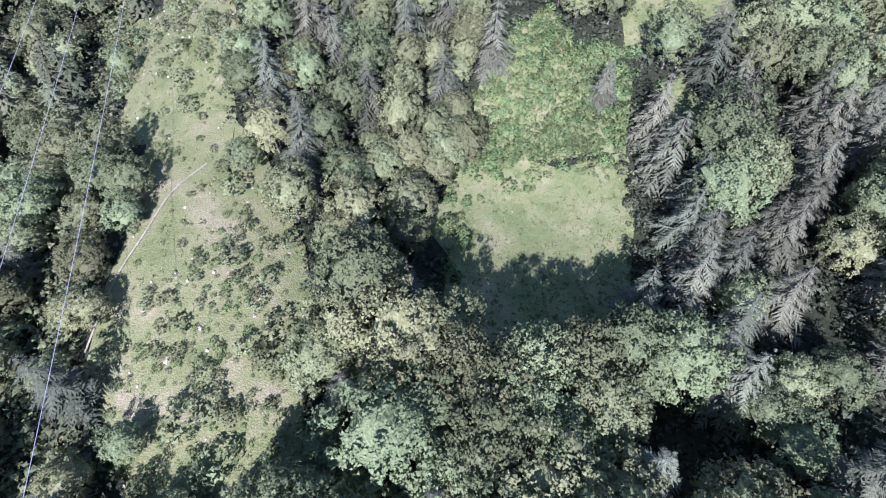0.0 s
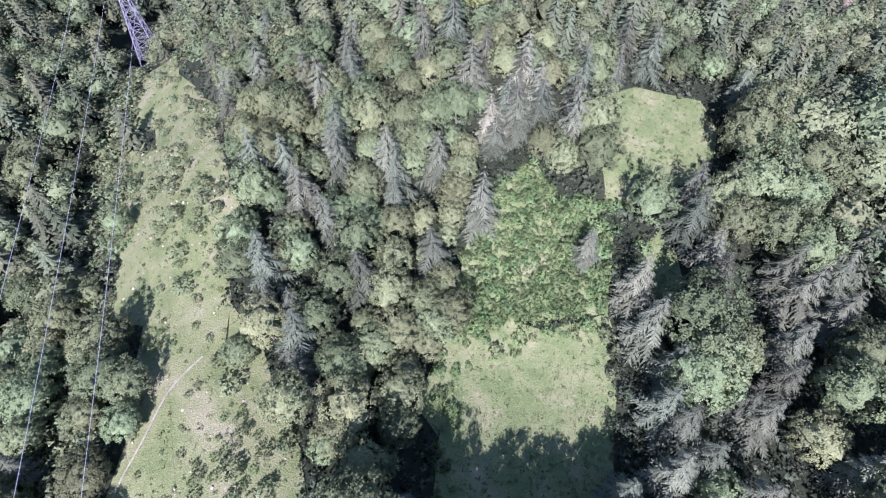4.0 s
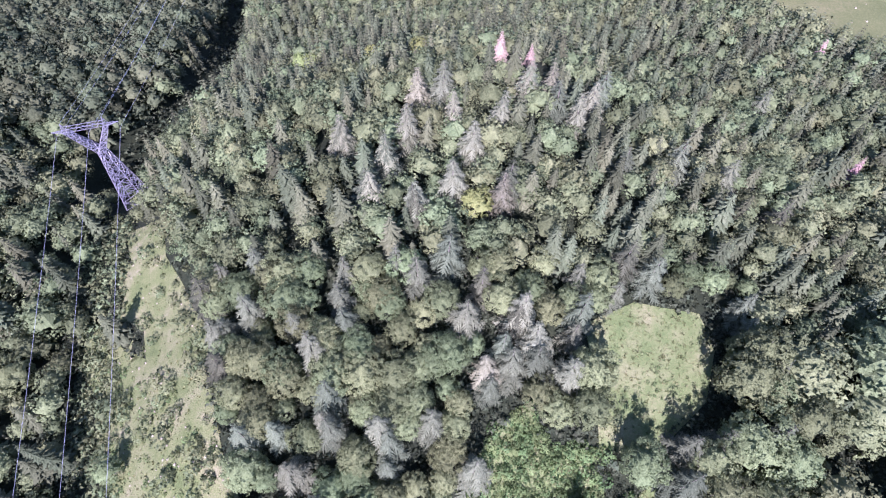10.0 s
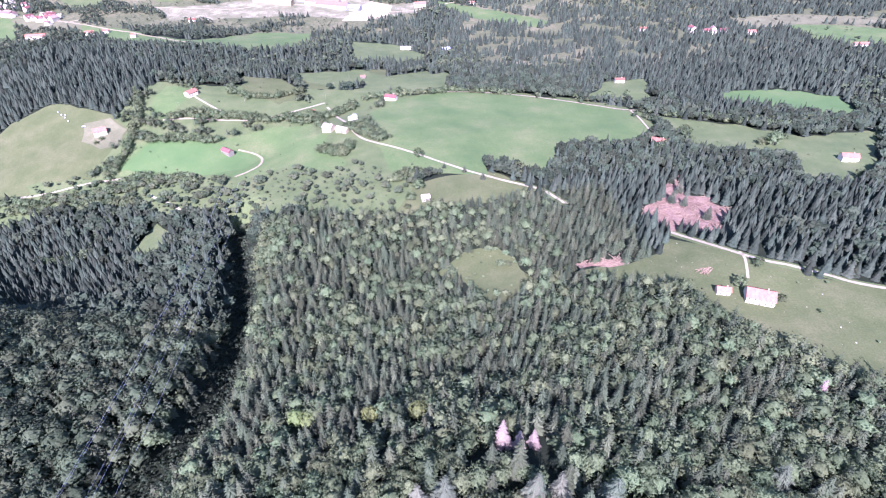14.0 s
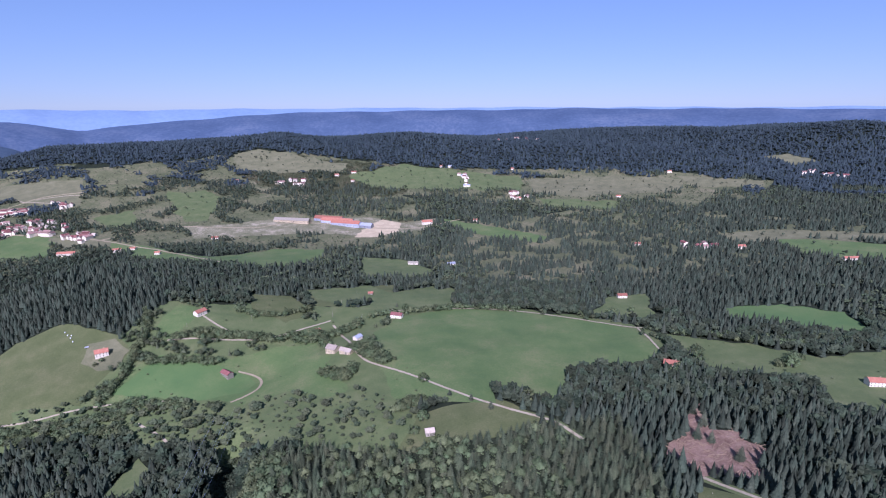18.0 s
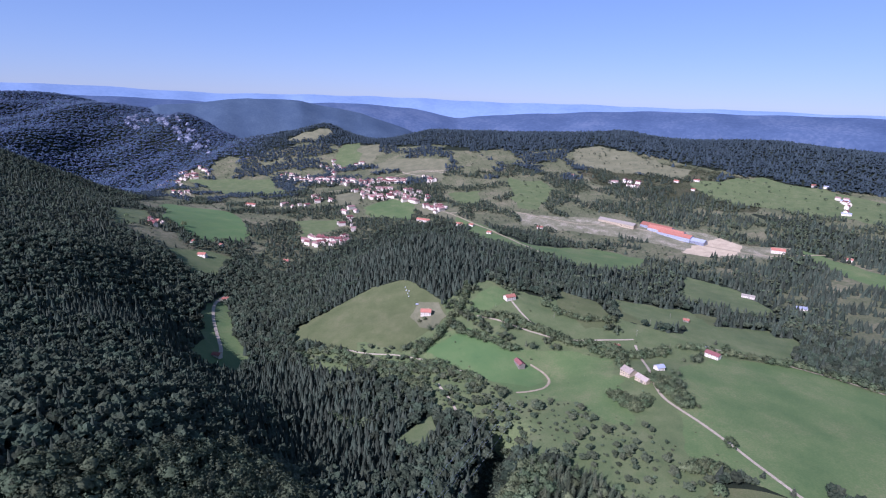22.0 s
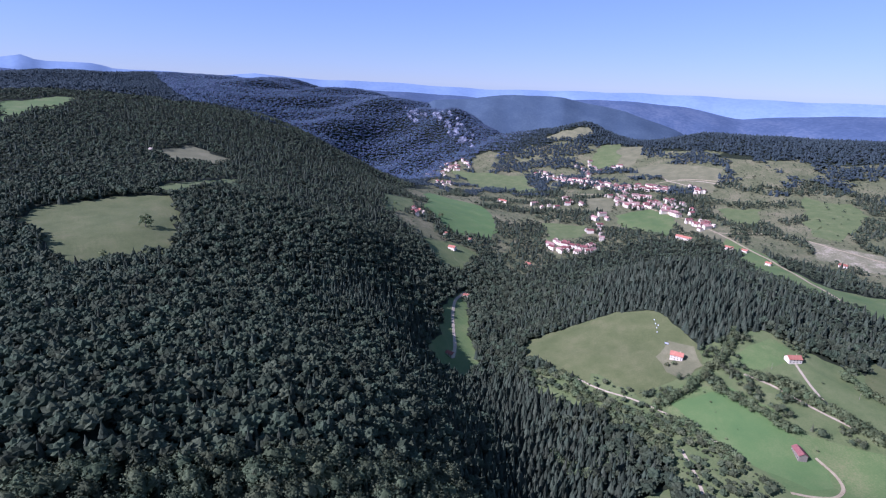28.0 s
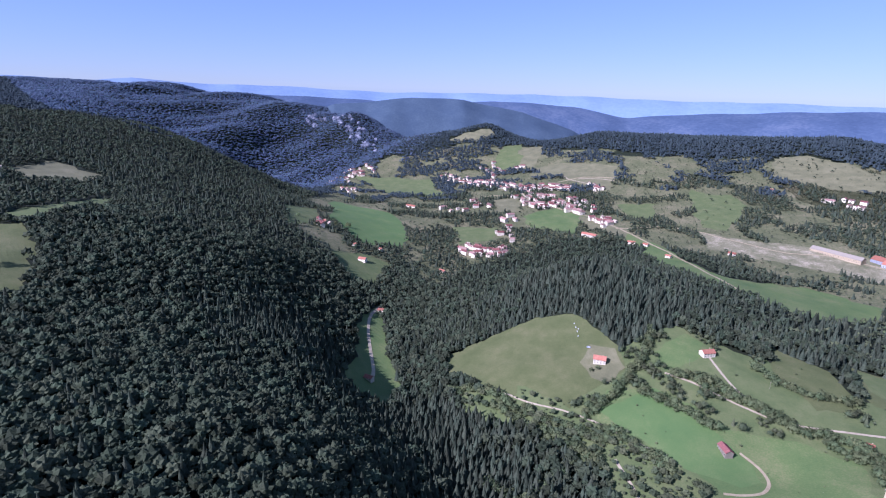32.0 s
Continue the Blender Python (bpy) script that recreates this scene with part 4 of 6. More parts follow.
TREES_D = [(37.0, 313.0, 18), (44.0, 311.0, 14), (51.0, 313.0, 12), (188.8, 260.6, 18), (223.7, 359.8, 16)]
FIELD_TREES_L = [(-806.0, 293.1, 15), (-727.8, 245.5, 7), (-2000.5, 743.8, 12), (-411.2, 837.8, 5), (-407.1, 845.1, 6), (283.2, 936.2, 14), (321.1, 955.9, 9), (235.3, 933.5, 9), (422.1, 741.7, 15), (319.5, 753.6, 16), (110.0, 683.5, 14), (3.8, 729.8, 11), (-100.2, 765.9, 11), (-86.1, 758.0, 11), (-77.3, 764.9, 10), (-4.5, 635.6, 9), (3.4, 655.8, 11), (-8.4, 622.5, 6), (254.3, 446.6, 7), (256.5, 484.6, 8), (274.6, 433.9, 3), (233.9, 464.0, 9), (455.3, 647.0, 9), (-23.0, 983.1, 10), (-1255.1, 1001.5, 12), (-1266.3, 972.5, 10), (-1303.9, 889.4, 8), (-1049.6, 1478.7, 8), (-1309.5, 1878.4, 7), (-205.0, 1315.4, 9)]
FIELD_TREES_S = [(31.2, 699.4, 8), (52.7, 689.5, 9), (71.0, 673.8, 10), (413.1, 682.8, 9), (348.9, 717.7, 9), (349.1, 687.6, 10), (380.6, 707.3, 9), (-36.8, 1000.2, 9), (242.1, 602.8, 16), (257.5, 622.6, 18), (260.0, 646.2, 15), (250.4, 594.7, 14), (257.8, 565.2, 15)]
GLOOM = [[(-11, 66), (1, 79), (46, 84), (72, 73), (68, 48), (44, 42), (19, 42), (2, 48)], [(73, 83), (91, 92), (93, 76), (75, 68)]]
POLES = [(-125.2, 1013.7), (-132.6, 967.0), (-86.1, 948.8), (-108.3, 1075.1), (-246.6, 946.9), (-327.1, 916.3)]
TRAILER = (-441.7, 874.6)
LOG_PILE = (218.7, 485.5)
BALES = [(-482.5, 902.4), (-474.9, 895.6), (-490.5, 909.6), (-476.5, 900.9), (-467.5, 888.0)]


# ---- ground: one sheet to the horizon, finer where the way leads ----
def steps(lo, hi, fine_lo, fine_hi, fine, grow, most):
    a = list(np.arange(fine_lo, fine_hi + 0.1, fine))
    d, v = fine, a[-1]
    while v < hi:
        d = min(d * grow, most)
        v += d
        a.append(v)
    d, v = fine, a[0]
    while v > lo:
        d = min(d * grow, most)
        v -= d
        a.insert(0, v)
    return np.array(a)


GX, GY = steps(-4600, 4300, -160, 320, 6.0, 1.035, 75.0), steps(-2600, 4600, 10, 700, 6.0, 1.035, 75.0)
GZ = height(*np.meshgrid(GX, GY))


def mesh_from(name, verts, faces, mat, smooth=False):
    me = bpy.data.meshes.new(name)
    me.from_pydata([tuple(map(float, v)) for v in verts] if len(verts) < 2000 else np.asarray(verts, float).tolist(), [], faces if isinstance(faces, list) else faces.tolist())
    me.materials.append(mat)
    if smooth:
        me.shade_smooth()
    return me


def build_ground():
    nx, ny = len(GX), len(GY)
    xx, yy = np.meshgrid(GX, GY)
    v = np.stack([xx.ravel(), yy.ravel(), GZ.ravel()], 1)
    i = (np.arange(ny - 1)[:, None] * nx + np.arange(nx - 1)).ravel()
    f = np.concatenate([np.stack([i, i + 1, i + nx + 1], 1), np.stack([i, i + nx + 1, i + nx], 1)])
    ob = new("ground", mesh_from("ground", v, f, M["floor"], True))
    tagged(ob, "rolling wooded ground, its litter and grass darkened for tree shade", "ground", kind="structure")


def clip_to(poly, edge):
    """Cuts a polygon of the plan along one straight edge (a, b, c): keeps a*x + b*y + c >= 0."""
    a, b, c = edge
    out = []
    for (x0, y0), (x1, y1) in zip(poly, poly[1:] + poly[:1]):
        d0, d1 = a * x0 + b * y0 + c, a * x1 + b * y1 + c
        if d0 >= 0:
            out.append((x0, y0))
        if (d0 >= 0) != (d1 >= 0):
            s = d0 / (d0 - d1)
            out.append((x0 + (x1 - x0) * s, y0 + (y1 - y0) * s))
    return out


def drape(poly, lift):
    """Lays a polygon of the plan on the ground's own triangles, lift metres above them."""
    verts, faces, seen = [], [], {}
    px, py = [p[0] for p in poly], [p[1] for p in poly]
    i0, i1 = np.searchsorted(GX, min(px)) - 1, np.searchsorted(GX, max(px))
    j0, j1 = np.searchsorted(GY, min(py)) - 1, np.searchsorted(GY, max(py))
    for i in range(i0, i1):
        column = clip_to(clip_to(poly, (1, 0, -GX[i])), (-1, 0, GX[i + 1]))
        if len(column) < 3:
            continue
        for j in range(j0, j1):
            cell = clip_to(clip_to(column, (0, 1, -GY[j])), (0, -1, GY[j + 1]))
            if len(cell) < 3:
                continue
            dx, dy = GX[i + 1] - GX[i], GY[j + 1] - GY[j]
            z00, z10, z11, z01 = GZ[j, i], GZ[j, i + 1], GZ[j + 1, i + 1], GZ[j + 1, i]
            diag = (dy, -dx, -dy * GX[i] + dx * GY[j])
            for low in (True, False):
                tri = clip_to(cell, diag if low else tuple(-q for q in diag))
                if len(tri) < 3:
                    continue
                face = []
                for x, y in tri:
                    u, w = (x - GX[i]) / dx, (y - GY[j]) / dy
                    z = z00 + u * (z10 - z00) + w * (z11 - z10) if low else z00 + u * (z11 - z01) + w * (z01 - z00)
                    key = (round(x, 2), round(y, 2))
                    if key not in seen:
                        seen[key] = len(verts)
                        verts.append((x, y, z + lift))
                    if seen[key] not in face:
                        face.append(seen[key])
                if len(face) > 2:
                    faces.append(face)
    return verts, faces


def inside(x, y, poly):
    """Which of the points lie in the polygon."""
    x, y = np.asarray(x), np.asarray(y)
    r = np.zeros(x.shape, bool)
    for (x0, y0), (x1, y1) in zip(poly, poly[1:] + poly[:1]):
        if y0 != y1:
            r ^= ((y0 > y) != (y1 > y)) & (x < (x1 - x0) * (y - y0) / (y1 - y0) + x0)
    return r


def ragged(poly, seed, amount=0.05):
    """A plan outline with more corners and uneven edges."""
    rnd = random.Random(seed)
    out = []
    for (x0, y0), (x1, y1) in zip(poly, poly[1:] + poly[:1]):
        d = math.hypot(x1 - x0, y1 - y0)
        k = max(1, min(8, int(d / 12)))
        for s in range(k):
            j = d * amount if s else 0
            out.append((x0 + (x1 - x0) * s / k + rnd.uniform(-j, j), y0 + (y1 - y0) * s / k + rnd.uniform(-j, j)))
    return out


def along(points, n=6):
    """A smooth line through the points of a way."""
    p = [Vector((x, y, 0)) for x, y in points]
    p = [p[0] * 2 - p[1]] + p + [p[-1] * 2 - p[-2]]
    out = []
    for a, b, c, d in zip(p, p[1:], p[2:], p[3:]):
        for s in range(n):
            t = s / n
            out.append(0.5 * (2 * b + (c - a) * t + (2 * a - 5 * b + 4 * c - d) * t * t + (3 * b - a - 3 * c + d) * t ** 3))
    return out + [p[-2]]


COVER = {"lush": ("mown green hay meadow on the gentle slope", "meadow"), "bright": ("bright green freshly grown hay field", "field"), "pasture": ("uneven green pasture with tufts", "pasture"),
         "dry": ("dry yellowing grass meadow", "meadow"), "meadow": ("tall sunlit meadow grass in a forest glade", "glade"), "scrub": ("dry straw-coloured scrub grass with bare earth", "scrubland"),
         "brown": ("parched brown grass slope", "grassland"), "stony": ("pale stony waste ground", "waste ground"), "concrete": ("pale open concrete yard beside the factory", "yard"), "felled": ("reddish felled ground strewn with brash", "clearing")}
build_ground()
RAG = []
for k, poly in enumerate(OPEN_COUNTRY):
    v, f = drape(ragged(poly, 90 + k, 0.08), 0.03)
    tagged(new("open_country", mesh_from("open_country", v, f, M["country"])), "patchwork of rough grassland and bare slopes round the village", "grassland", kind="structure")
v, f = drape(ragged(VALLEY_GRASS, 96, 0.08), 0.02)
tagged(new("valley_grass", mesh_from("valley_grass", v, f, M["country"])), "rough grassland showing between the valley woods", "grassland", kind="structure")
v, f = drape(ragged(HAMLET, 95, 0.08), 0.065)
tagged(new("hamlet_meadow", mesh_from("hamlet_meadow", v, f, M["pasture"])), "rough green meadow between the hamlet's hedges", "meadow", kind="structure")
for k, (name, cover, poly) in enumerate(FIELDS):
    poly = ragged(poly, k, 0.13 if name in ("small_clearing", "felled_ground", "summit_grass", "near_glade", "second_glade", "dry_slope", "shrub_slope") else 0.05)
    RAG.append(poly)
    v, f = drape(poly, 0.08 + 0.004 * k)
    ob = new(name, mesh_from(name, v, f, M[cover]))
    tagged(ob, *COVER[cover], kind="structure")
LANES = []
for name, width, points in ROADS:
    line = along(points)
    LANES.append((np.array([(p.x, p.y) for p in line]), width))
    sheets = [(width, 0.45)] if name in ("scrub_path", "drive", "village_street", "village_lane") else [(width, 0.45), (width + 6.0, 0.05)]
    for broad, lift in sheets:
        v, f = [], []
        for a, b in zip(line, line[1:]):
            side = (b - a).cross(Vector((0, 0, 1))).normalized() * broad / 2
            v2, f2 = drape([(q.x, q.y) for q in (a + side, b + side, b - side, a - side)][::-1], lift)
            f += [[i + len(v) for i in face] for face in f2]
            v += v2
        if lift < 0.1:
            tagged(new("grass_verge", mesh_from("grass_verge", v, f, M["pasture"])), "strip of rough green grass beside the lane", "verge", kind="structure")
        else:
            road_v, road_f = v, f
    ob = new(name, mesh_from(name, road_v, road_f, M["dirt" if name == "scrub_path" else "asphalt" if name in ("village_road", "quarry_road", "curve_track") else "track"]))
    tagged(ob, "narrow pale gravel lane" if "track" in name or "lane" in name else "narrow worn country road", "road", kind="structure")


# ---- trees: templates as arrays of points and triangles, one metre high unless said ----
def tri_soup(tris):
    v = np.array(tris, float).reshape(-1, 3)
    return v, np.arange(len(v)).reshape(-1, 3)


def soft_soup(tris, soft=0.65):
    """Triangles turned outwards, with normals eased towards the roundness of the whole crown."""
    p = np.array(tris, float).reshape(-1, 3, 3)
    out = p.mean(1) - (0, 0, 0.42)
    fn = np.cross(p[:, 1] - p[:, 0], p[:, 2] - p[:, 0])
    back = (fn * out).sum(1) < 0
    p[back] = p[back][:, ::-1]
    fn[back] *= -1
    fn /= np.linalg.norm(fn, axis=1, keepdims=True) + 1e-12
    n = p - (0, 0, 0.42)
    n /= np.linalg.norm(n, axis=2, keepdims=True) + 1e-12
    n = n * soft + fn[:, None] * (1 - soft)
    n /= np.linalg.norm(n, axis=2, keepdims=True) + 1e-12
    v = p.reshape(-1, 3)
    return v, np.arange(len(v)).reshape(-1, 3), n.reshape(-1, 3)


def broad_crown(seed, lobes, leaves, size, wide=0.36):
    """Crown of a broad-leaved tree: leaf sprays in small tufts over an uneven dome of a few large boughs."""
    rnd = random.Random(seed)
    tris = []
    boughs = [(rnd.uniform(0, 6.28), rnd.uniform(0.2, 1.5), rnd.uniform(0.75, 1.2)) for _ in range(7)]
    for k in range(lobes):
        a = 2.4 * k + rnd.uniform(-0.4, 0.4)
        th = math.acos(1 - 1.45 * (k + 0.4) / lobes)
        swell = 1.0
        for ba, bt, bs in boughs:
            near = math.cos(a - ba) * math.sin(th) * math.sin(bt) + math.cos(th) * math.cos(bt)
            swell += (bs - 0.85) * max(0.0, near) ** 6
        swell *= rnd.uniform(0.88, 1.1)
        out = wide * 0.86 * swell * math.sin(th)
        c = Vector((math.cos(a) * out, math.sin(a) * out, 0.5 + 0.4 * math.cos(th) * swell))
        r = rnd.uniform(0.5, 0.85) * 0.62 * (wide / 0.36) ** 0.5 / max(lobes, 6) ** 0.5
        for s in range(leaves):
            n = Vector((rnd.gauss(0, 1) + math.cos(a) * math.sin(th) * 0.8, rnd.gauss(0, 1) + math.sin(a) * math.sin(th) * 0.8, rnd.gauss(0.5, 0.9))).normalized()
            p = c + n * r * rnd.uniform(0.4, 1.9)
            n = (n + Vector((rnd.gauss(0, 0.4), rnd.gauss(0, 0.4), rnd.gauss(0.15, 0.4)))).normalized()
            u = n.orthogonal().normalized()
            u.rotate(Matrix.Rotation(rnd.uniform(0, 6.28), 3, n))
            w = n.cross(u)
            q = size * rnd.uniform(0.7, 1.4)
            tris.append((p + u * q, p - u * q * 0.6 + w * q * 0.8, p - u * q * 0.6 - w * q * 0.8))
    return tris


def spruce_crown(seed, tiers, arms, wide=0.2, rich=False):
    """Crown of a spruce: whorls of drooping boughs, ragged at the rim."""
    rnd = random.Random(seed)
    tris = []
    for k in range(tiers):
        f = k / (tiers - 1)
        z = 0.10 + 0.86 * f
        reach = wide * (1 - f) ** 0.8 + 0.012
        count = max(4, int(arms * (0.55 + 0.45 * (1 - f))))
        off = rnd.uniform(0, 6.28)
        for j in range(count):
            a = off + 2 * math.pi * j / count + rnd.uniform(-0.2, 0.2)
            g = reach * rnd.uniform(0.72, 1.2)
            d, s = Vector((math.cos(a), math.sin(a), 0)), Vector((-math.sin(a), math.cos(a), 0))
            droop = g * rnd.uniform(0.25, 0.5)
            root, tip = Vector((0, 0, z + 0.015)), d * g + Vector((0, 0, z - droop))
            w = g * (rnd.uniform(0.24, 0.33) if rich else rnd.uniform(0.2, 0.3)) + 0.004
            mid = d * g * 0.55 + Vector((0, 0, z - droop * 0.35))
            if rich:
                w = g * rnd.uniform(0.24, 0.32) + 0.006
                bow = [root.lerp(tip, q) + Vector((0, 0, droop * (0.9 * q * (1 - q) + 0.3 * q * q * q))) for q in (0.12, 0.36, 0.56, 0.74, 0.9, 1.0)]
                for i in range(5):
                    q, r2 = bow[i], bow[i + 1]
                    g2 = w * (0.9, 1.15, 1.0, 0.72, 0.4)[i] * rnd.uniform(0.8, 1.25)
                    hang = Vector((0, 0, g2 * rnd.uniform(0.3, 0.6)))
                    fore = d * g2 * rnd.uniform(0.3, 0.7)
                    tris += [(q, r2, r2 + s * g2 + fore - hang), (q, r2 - s * g2 + fore - hang, r2)]
                tris += [(bow[3], tip + s * w * 0.22, tip + d * w * 0.5)]
            else:
                w *= 0.8
                drop = Vector((0, 0, w * 0.45))
                tris += [(root, mid + s * w - drop, tip), (root, tip, mid - s * w - drop)]
    return tris


def blob(seed, lobes, wide=0.34):
    """Far broad-leaved crown: a few uneven facetted lobes."""
    rnd = random.Random(seed)
    tris = []
    for k in range(lobes):
        a, u = 2.4 * k, (0.0 if k == 0 else rnd.uniform(0.5, 1))
        c = Vector((math.cos(a) * wide * 0.6 * u, math.sin(a) * wide * 0.6 * u, 0.66 if k == 0 else rnd.uniform(0.38, 0.72)))
        r = 0.3 if k == 0 else rnd.uniform(0.16, 0.24)
        top, low = c + Vector((rnd.uniform(-.06, .06), rnd.uniform(-.06, .06), r * rnd.uniform(0.9, 1.2))), c - Vector((0, 0, r * 1.3))
        n = 5
        ring = [c + Vector((math.cos(6.283 * j / n + k), math.sin(6.283 * j / n + k), rnd.uniform(-0.3, 0.35))) * r * rnd.uniform(0.85, 1.2) for j in range(n)]
        for j in range(n):
            tris += [(ring[j], ring[(j + 1) % n], top), (ring[(j + 1) % n], ring[j], low)]
    return tris


def dome(seed, caps, wide=0.36):
    """Broad crown seen from afar: a rounded heap of small uneven caps."""
    rnd = random.Random(seed)
    tris = []
    for k in range(caps):
        a, th = 2.4 * k + rnd.uniform(-0.3, 0.3), math.acos(1 - 1.15 * (k + 0.3) / caps)
        c = Vector((math.cos(a) * math.sin(th) * wide * 0.72, math.sin(a) * math.sin(th) * wide * 0.72, 0.5 + 0.3 * math.cos(th) * rnd.uniform(0.85, 1.15)))
        out = Vector((math.cos(a) * math.sin(th), math.sin(a) * math.sin(th), math.cos(th) + 0.25)).normalized()
        r = rnd.uniform(0.13, 0.19)
        u = out.orthogonal().normalized()
        w = out.cross(u)
        top = c + out * r * rnd.uniform(0.75, 1.1)
        ring = [c + (u * math.cos(1.2566 * j) + w * math.sin(1.2566 * j)) * r * rnd.uniform(0.85, 1.25) - out * r * rnd.uniform(0.2, 0.6) for j in range(5)]
        tris += [(ring[j], ring[(j + 1) % 5], top) for j in range(5)]
    return tris


def core(seed):
    """Dense inside of a leafy crown."""
    return [tuple(Vector((p.x * 0.88, p.y * 0.88, 0.5 + (p.z - 0.5) * 0.86)) for p in t) for t in blob(seed, 4, 0.36)]


def cone(seed, tiers, sides, wide=0.2):
    """Far spruce: ragged skirts of boughs."""
    rnd = random.Random(seed)
    tris = []
    for k in range(tiers):
        z0, z1 = 0.06 + 0.8 * k / tiers, min(1.0, 0.06 + 0.8 * (k + 1.9) / tiers)
        r = wide * (1 - k / tiers) ** 0.85
        ring = [Vector((math.cos(6.283 * j / sides + k) * r * rnd.uniform(0.84, 1.14), math.sin(6.283 * j / sides + k) * r * rnd.uniform(0.84, 1.14), z0 + rnd.uniform(-0.015, 0.015))) for j in range(sides)]
        for j in range(sides):
            tris.append((ring[j], ring[(j + 1) % sides], Vector((0, 0, z1))))
    return tris


def scatter(name, label, category, templates, spots, mat, seed, sink=0.4):
    """Joins one copy of a template at every spot (x, y, height, breadth) into one mesh."""
    rnd = np.random.RandomState(seed)
    spots = np.asarray(spots, float)
    if not len(spots):
        return None
    pick = rnd.randint(0, len(templates), len(spots))
    zs = height(spots[:, 0], spots[:, 1]) - sink
    vs, fs, ts, at = [], [], [], 0
    ns = []
    for k, (tv, tf, *tn) in enumerate(templates):
        sel = np.where(pick == k)[0]
        if not len(sel):
            continue
        a = rnd.uniform(0, 6.283, len(sel))
        c, s = np.cos(a)[:, None], np.sin(a)[:, None]
        h, b = spots[sel, 2][:, None], (spots[sel, 2] * spots[sel, 3])[:, None]
        lean = rnd.normal(0, 0.03, (len(sel), 2))
        x = (tv[:, 0] * c - tv[:, 1] * s) * b + spots[sel, 0][:, None] + lean[:, :1] * tv[:, 2] * h
        y = (tv[:, 0] * s + tv[:, 1] * c) * b + spots[sel, 1][:, None] + lean[:, 1:] * tv[:, 2] * h
        z = tv[:, 2] * h + zs[sel][:, None]
        n = len(tv)
        if tn:
            nx, ny, nz = tn[0].T
            ns.append(np.stack([nx * c - ny * s, nx * s + ny * c, np.broadcast_to(nz, (len(sel), n))], 2).reshape(-1, 3))
        vs.append(np.stack([x, y, z], 2).reshape(-1, 3))
        fs.append((tf[None] + (np.arange(len(sel)) * n)[:, None, None] + at).reshape(-1, 3))
        ts.append(np.repeat(rnd.uniform(0, 1, len(sel)), n))
        at += n * len(sel)
    v, f, t = np.concatenate(vs), np.concatenate(fs), np.concatenate(ts)
    me = bpy.data.meshes.new(name)
    me.vertices.add(len(v)), me.loops.add(len(f) * 3), me.polygons.add(len(f))
    me.vertices.foreach_set("co", v.astype(np.float32).ravel())
    me.loops.foreach_set("vertex_index", f.astype(np.int32).ravel())
    me.polygons.foreach_set("loop_start", np.arange(0, len(f) * 3, 3, dtype=np.int32))
    me.update(calc_edges=True)
    me.attributes.new("tint", "FLOAT", "POINT").data.foreach_set("value", t.astype(np.float32))
    if ns:
        me.shade_smooth()
        me.normals_split_custom_set_from_vertices(np.concatenate(ns).astype(np.float32))
    me.materials.append(mat)
    return tagged(new(name, me), label, category, kind="stuff")


def jitter_grid(x0, x1, y0, y1, pitch, seed):
    rnd = np.random.RandomState(seed)
    xx, yy = np.meshgrid(np.arange(x0, x1, pitch), np.arange(y0, y1, pitch))
    xx = xx + rnd.uniform(-0.45, 0.45, xx.shape) * pitch
    yy = yy + rnd.uniform(-0.45, 0.45, yy.shape) * pitch
    return xx.ravel(), yy.ravel()


def open_ground(x, y, margin=2.0, gloom=False):
    """True where no tree stands: fields, lanes, houses."""
    r = np.zeros(x.shape, bool)
    for poly in RAG:
        px, py = np.array(poly).T
        box = (x > px.min()) & (x < px.max()) & (y > py.min()) & (y < py.max())
        if box.any():
            idx = np.where(box)[0]
            r[idx] |= inside(x[idx], y[idx], poly)
    for line, width in LANES:
        for a, b in zip(line[:-1:2], line[1::2]):
            r |= np.hypot(x - a[0], y - a[1]) < width / 2 + margin + 1.5
            r |= np.hypot(x - b[0], y - b[1]) < width / 2 + margin + 1.5
    r |= way_off(x, y, CORRIDOR_TRENCH) < 11.5
    r |= way_off(x, y, WAYLEAVE) < 4.5
    if gloom:
        for poly in GLOOM:
            r |= inside(x, y, poly)
    for hx, hy, hr in YARDS:
        r |= np.hypot(x - hx, y - hy) < hr
    return r


def patchy(x, y, a, b):
    """Slow variation over the plan, about -1 to 1."""
    return np.sin(x / a + 2 * np.sin(y / b)) * np.cos(y / a * 1.3 + 1.7 * np.sin(x / b))


SPRUCE_HILLS = [(500, 1150, 260), (900, 1400, 380), (250, 1500, 260), (-560, 1010, 190), (-480, 930, 130), (330, 560, 130), (200, 600, 90), (480, 1000, 160), (-700, 560, 110), (-480, 640, 110), (-330, 580, 80)]


def is_spruce(x, y, seed):
    rnd = np.random.RandomState(seed)
    share = 0.3 + 0.25 * patchy(x, y, 60.0, 45.0)
    share = np.where((np.abs(x) < 200) & (y < 330), np.where(x > 50, 0.4, np.where(y > 150, 0.26, 0.1)) + 0.1 * patchy(x, y, 40.0, 30.0), share)
    share = np.where((y > 320) & (y < 660) & (x > -120) & (x < 300), 0.68 + 0.25 * patchy(x, y, 30.0, 24.0), share)
    share = np.where((x > -300) & (y > 1050) & (y < 2300), 0.55 + 0.3 * patchy(x, y, 90.0, 70.0), share)
    share = np.where((x < -170) & (y < 500), 0.13 + 0.12 * patchy(x, y, 50.0, 35.0), share)
    for hx, hy, hr in SPRUCE_HILLS:
        share += 0.75 * np.clip(1.3 - np.hypot(x - hx, y - hy) / hr, 0, 1)
    share = np.where(inside(x, y, HAMLET), 0.06, share)
    return rnd.uniform(0, 1, x.shape) < share


